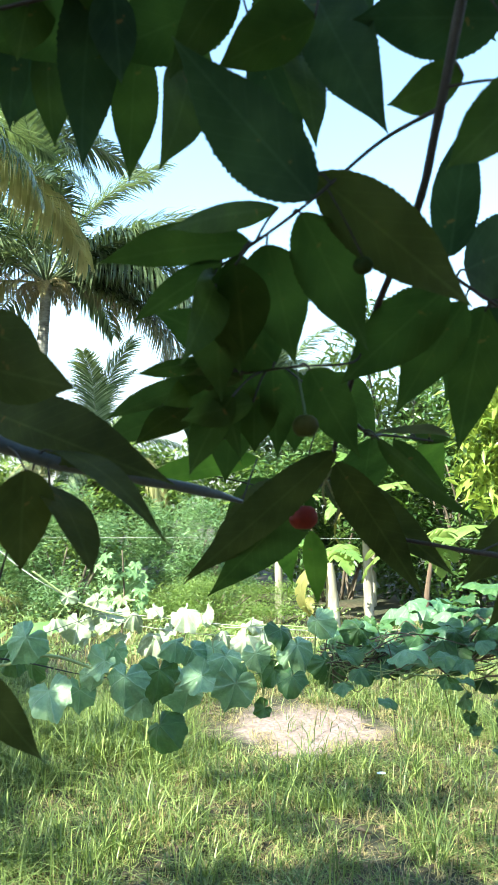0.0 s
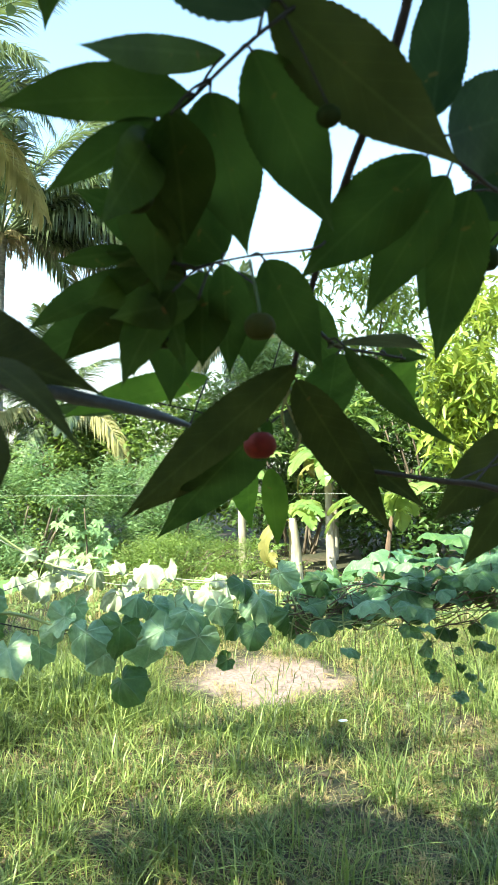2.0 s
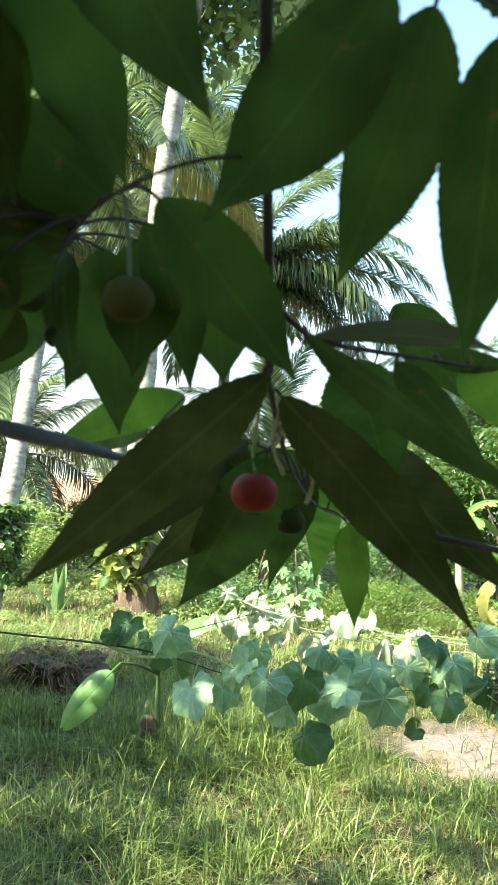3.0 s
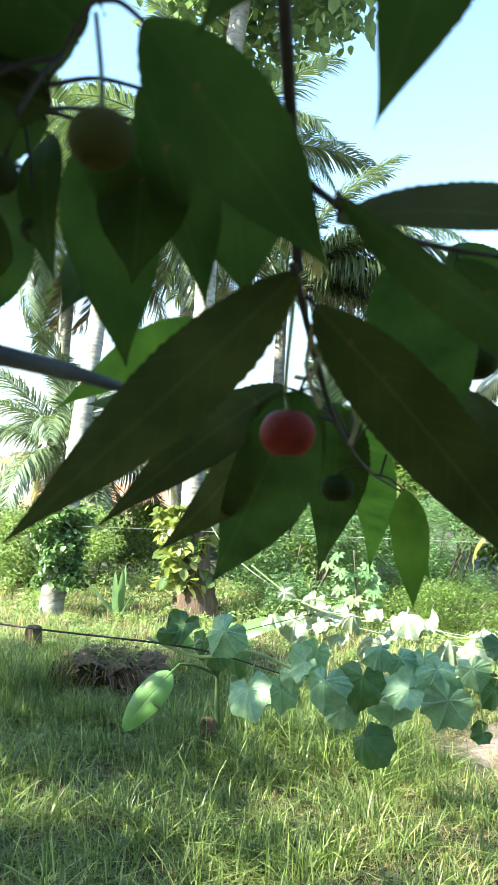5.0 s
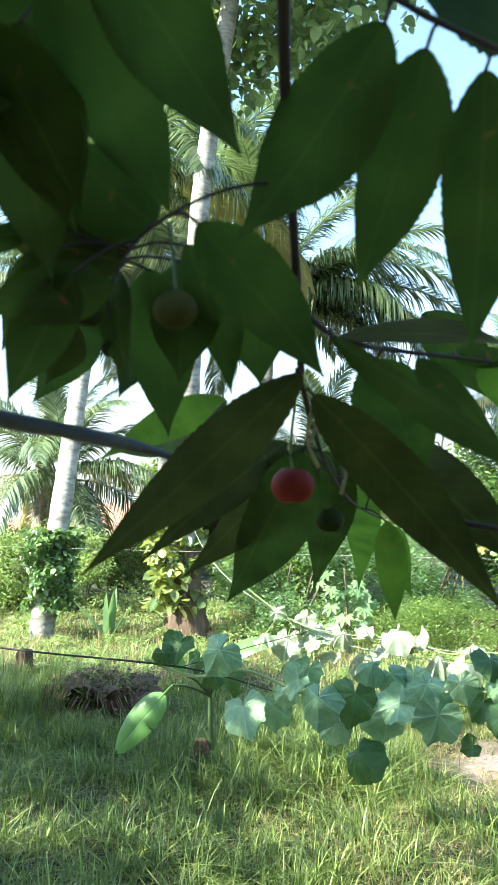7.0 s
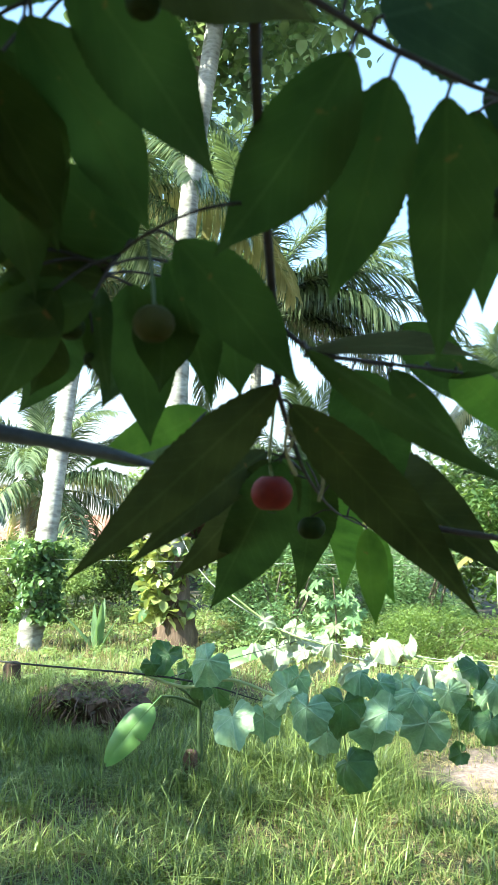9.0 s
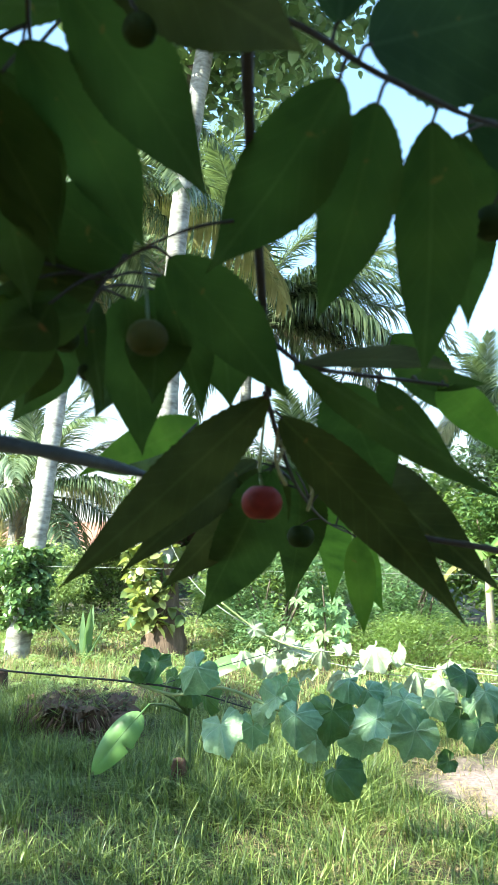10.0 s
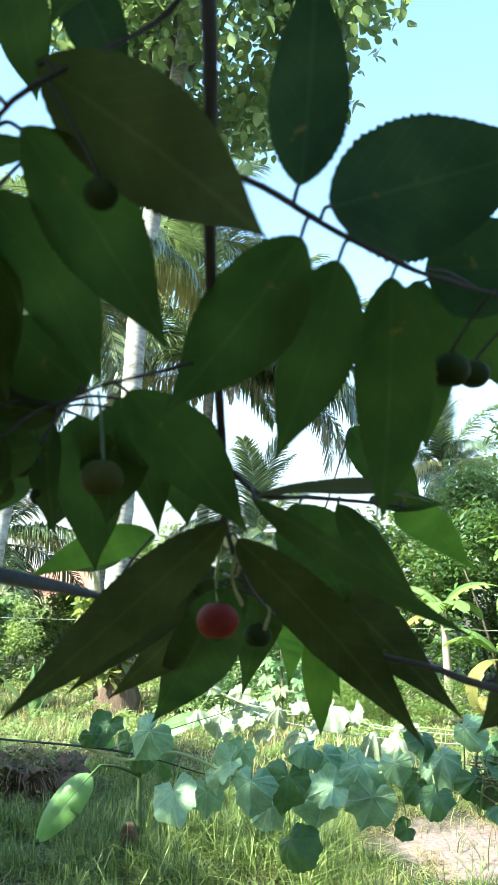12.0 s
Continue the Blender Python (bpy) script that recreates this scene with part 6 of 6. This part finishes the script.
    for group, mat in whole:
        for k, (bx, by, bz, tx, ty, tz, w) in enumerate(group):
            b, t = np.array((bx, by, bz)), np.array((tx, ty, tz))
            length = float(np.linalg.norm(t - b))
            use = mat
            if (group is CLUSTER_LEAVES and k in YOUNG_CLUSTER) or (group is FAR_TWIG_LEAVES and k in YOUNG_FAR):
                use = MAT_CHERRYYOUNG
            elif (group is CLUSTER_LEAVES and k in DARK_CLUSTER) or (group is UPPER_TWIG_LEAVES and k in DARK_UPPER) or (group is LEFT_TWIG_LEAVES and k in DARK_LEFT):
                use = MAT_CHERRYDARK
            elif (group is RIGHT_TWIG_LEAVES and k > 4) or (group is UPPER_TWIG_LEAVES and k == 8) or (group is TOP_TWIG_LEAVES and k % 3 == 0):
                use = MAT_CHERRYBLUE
            ax = (t - b) / length
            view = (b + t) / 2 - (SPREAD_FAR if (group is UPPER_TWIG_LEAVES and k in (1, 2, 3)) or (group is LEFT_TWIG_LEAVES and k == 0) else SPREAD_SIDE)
            side = np.cross(ax, view)
            side /= np.linalg.norm(side)
            nor = np.cross(ax, side)
            if nor[2] < 0:
                side, nor = -side, -nor
            roll = rng.uniform(-0.22, 0.22) * (0 if group is UPPER_TWIG_LEAVES and k in (1, 2, 3) else 1)
            # the one leaf with sky sheen in its colour, rolled nearly edge-on
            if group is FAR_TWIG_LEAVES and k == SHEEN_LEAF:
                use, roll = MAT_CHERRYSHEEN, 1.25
            s2 = side * math.cos(roll) + nor * math.sin(roll)
            n2 = np.cross(ax, s2)
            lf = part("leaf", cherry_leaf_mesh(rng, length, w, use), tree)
            lf.matrix_basis = Matrix(((ax[0], s2[0], n2[0], bx), (ax[1], s2[1], n2[1], by), (ax[2], s2[2], n2[2], bz), (0, 0, 0, 1)))
            d = ((cloud - b) ** 2).sum(1)
            j = cloud[np.argmin(d)]
            if d.min() > 1e-8:
                mid = (b + j) / 2 + np.array((0, 0, 0.0015))
                stalk_of(lf, tube_mesh("leaf_stalk", [j, mid, b + ax * length * 0.01], [0.0005, 0.00045, 0.0004], MAT_TWIG, 12, 6))
    red = part("fruit", fruit_mesh(0.0070, MAT_RED), tree, "ripe red cherry fruit")
    red.location = (0.0259, 0.3493, 1.4947)
    V, F = [(0, 0, -0.0062)], []
    for i in range(10):
        r, a = (0.0022 if i % 2 else 0.0009), i * math.pi / 5
        V.append((r * math.cos(a), r * math.sin(a), -0.0066 + (0.0004 if i % 2 else 0)))
        F.append((0, 1 + i, 1 + (i + 1) % 10))
    mesh_object("calyx", V, F, MAT_TWIG, red)
    part("stalk", tube_mesh("stalk", [(0, 0, 0.0058), (-0.001, 0.001, 0.013), (0.004, -0.012, 0.026), (0.0095, -0.03, 0.029)], [0.0006, 0.0005, 0.0006], MAT_GREENSTEM, 16, 6), red)
    unripe = part("fruit", fruit_mesh(0.0049, MAT_UNRIPE), tree, "unripe brownish-green fruit")
    unripe.location = (0.0207, 0.2652, 1.5293)
    part("stalk", tube_mesh("stalk", [(0, 0, 0.0040), (-0.001, 0.001, 0.011), (-0.003, 0.002, 0.0215)], [0.0005, 0.0004], MAT_STEMDARK, 10, 6), unripe)
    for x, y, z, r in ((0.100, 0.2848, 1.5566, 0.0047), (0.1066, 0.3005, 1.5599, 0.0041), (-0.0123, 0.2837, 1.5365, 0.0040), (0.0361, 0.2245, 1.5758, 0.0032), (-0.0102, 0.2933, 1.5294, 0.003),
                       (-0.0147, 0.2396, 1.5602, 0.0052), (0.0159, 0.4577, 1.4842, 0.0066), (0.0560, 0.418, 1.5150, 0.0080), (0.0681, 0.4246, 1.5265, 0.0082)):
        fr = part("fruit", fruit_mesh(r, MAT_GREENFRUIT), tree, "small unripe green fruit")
        fr.location = (x, y, z)
        j = cloud[np.argmin(((cloud - np.array((x, y, z + 0.012))) ** 2).sum(1))] - np.array((x, y, z))
        part("stalk", tube_mesh("stalk", [(0, 0, r * 0.8), tuple(j * 0.5 + np.array((0, 0, r * 0.6))), tuple(j)], [0.0004, 0.0003], MAT_TWIG, 10, 6), fr)
    for k, pts in enumerate(([(0.037, 0.330, 1.517), (0.034, 0.336, 1.508), (0.036, 0.342, 1.500)], [(0.035, 0.338, 1.514), (0.039, 0.345, 1.507), (0.043, 0.350, 1.499), (0.041, 0.352, 1.492)],
                             [(0.034, 0.345, 1.512), (0.031, 0.352, 1.509), (0.026, 0.356, 1.510)])):
        part("fruit_stalk", tube_mesh("fruit_stalk", pts, [0.0007, 0.0005, 0.0007], MAT_PALESTALK, 14, 6, 0.12, k), tree, "pale knobbly fruit stalk")
    # the crown overhead that keeps the twigs in shade
    P = np.concatenate([blob_points(rng, 9000, (-0.9, -0.8, 3.3), (1.7, 1.35, 0.75), 60, 0.30, 0.1), blob_points(rng, 3200, (0.5, -0.9, 3.5), (1.4, 1.1, 0.8), 30, 0.30, 0.2), blob_points(rng, 2400, (-1.8, 0.35, 3.4), (1.3, 0.9, 0.6), 30, 0.30, 0.2)])
    P = P[P[:, 2] > 2.35]
    P = P[P[:, 1] < (P[:, 2] - 1.5) * 0.9 - 0.35]
    # crown trimmed along the sun's slant to set where its shadow ends
    P = P[P[:, 1] + 0.754 * P[:, 2] < 3.1 + 0.16 * np.sin(P[:, 0] * 2.3 + 1.0) + 0.14 * np.sin(P[:, 0] * 6.0)]
    # a looser unseen spray farther out, added to dapple the grass
    Q = blob_points(rng, 380, (-2.2, 0.5, 3.9), (1.7, 0.9, 0.5), 11, 0.20, 0.2)
    Q = Q[(Q[:, 1] < (Q[:, 2] - 1.5) * 0.8 - 0.35)]
    P = np.concatenate([P, Q])
    part("foliage", leaf_cloud("foliage", P, 0.12, MAT_DARKLEAF, rng, 0.42, 0.4), tree, kind="stuff")
    return tree


cherry_tree()

# unseen tree, added only for the shade it throws on the near grass
shrub("shade_tree", "unseen leafy tree added to shade the near grass", "tree", (-5.3, -0.75, 0), (1.45, 1.2, 0.9), 3600, 0.15, MAT_DARKLEAF, 421, 3, 40, 0.42, 0.5, "", 0.09, 3.3)
# unseen bushes behind the camera, added to lower the fill light
for k, (x, y) in enumerate(((-4.2, -4.2), (-1.6, -4.8), (1.2, -5.0), (3.8, -4.0), (5.2, -1.2))):
    shrub("leafy_bush", "unseen dense dark bush added to cut light from behind", "bush", (x, y, 0), (1.6, 1.2, 1.9), 7000, 0.2, MAT_DARKLEAF, 430 + k, 4, 40, 0.5, 0.5, "bushes behind")
# unseen neighbouring tree beside the camera, added to shade the stump and the grass
shrub("shade_tree", "unseen leafy tree added to shade the stump and grass", "tree", (-6.3, 1.5, 0), (2.1, 2.3, 1.3), 7500, 0.16, MAT_DARKLEAF, 420, 3, 26, 0.42, 0.5, "", 0.09, 3.0)
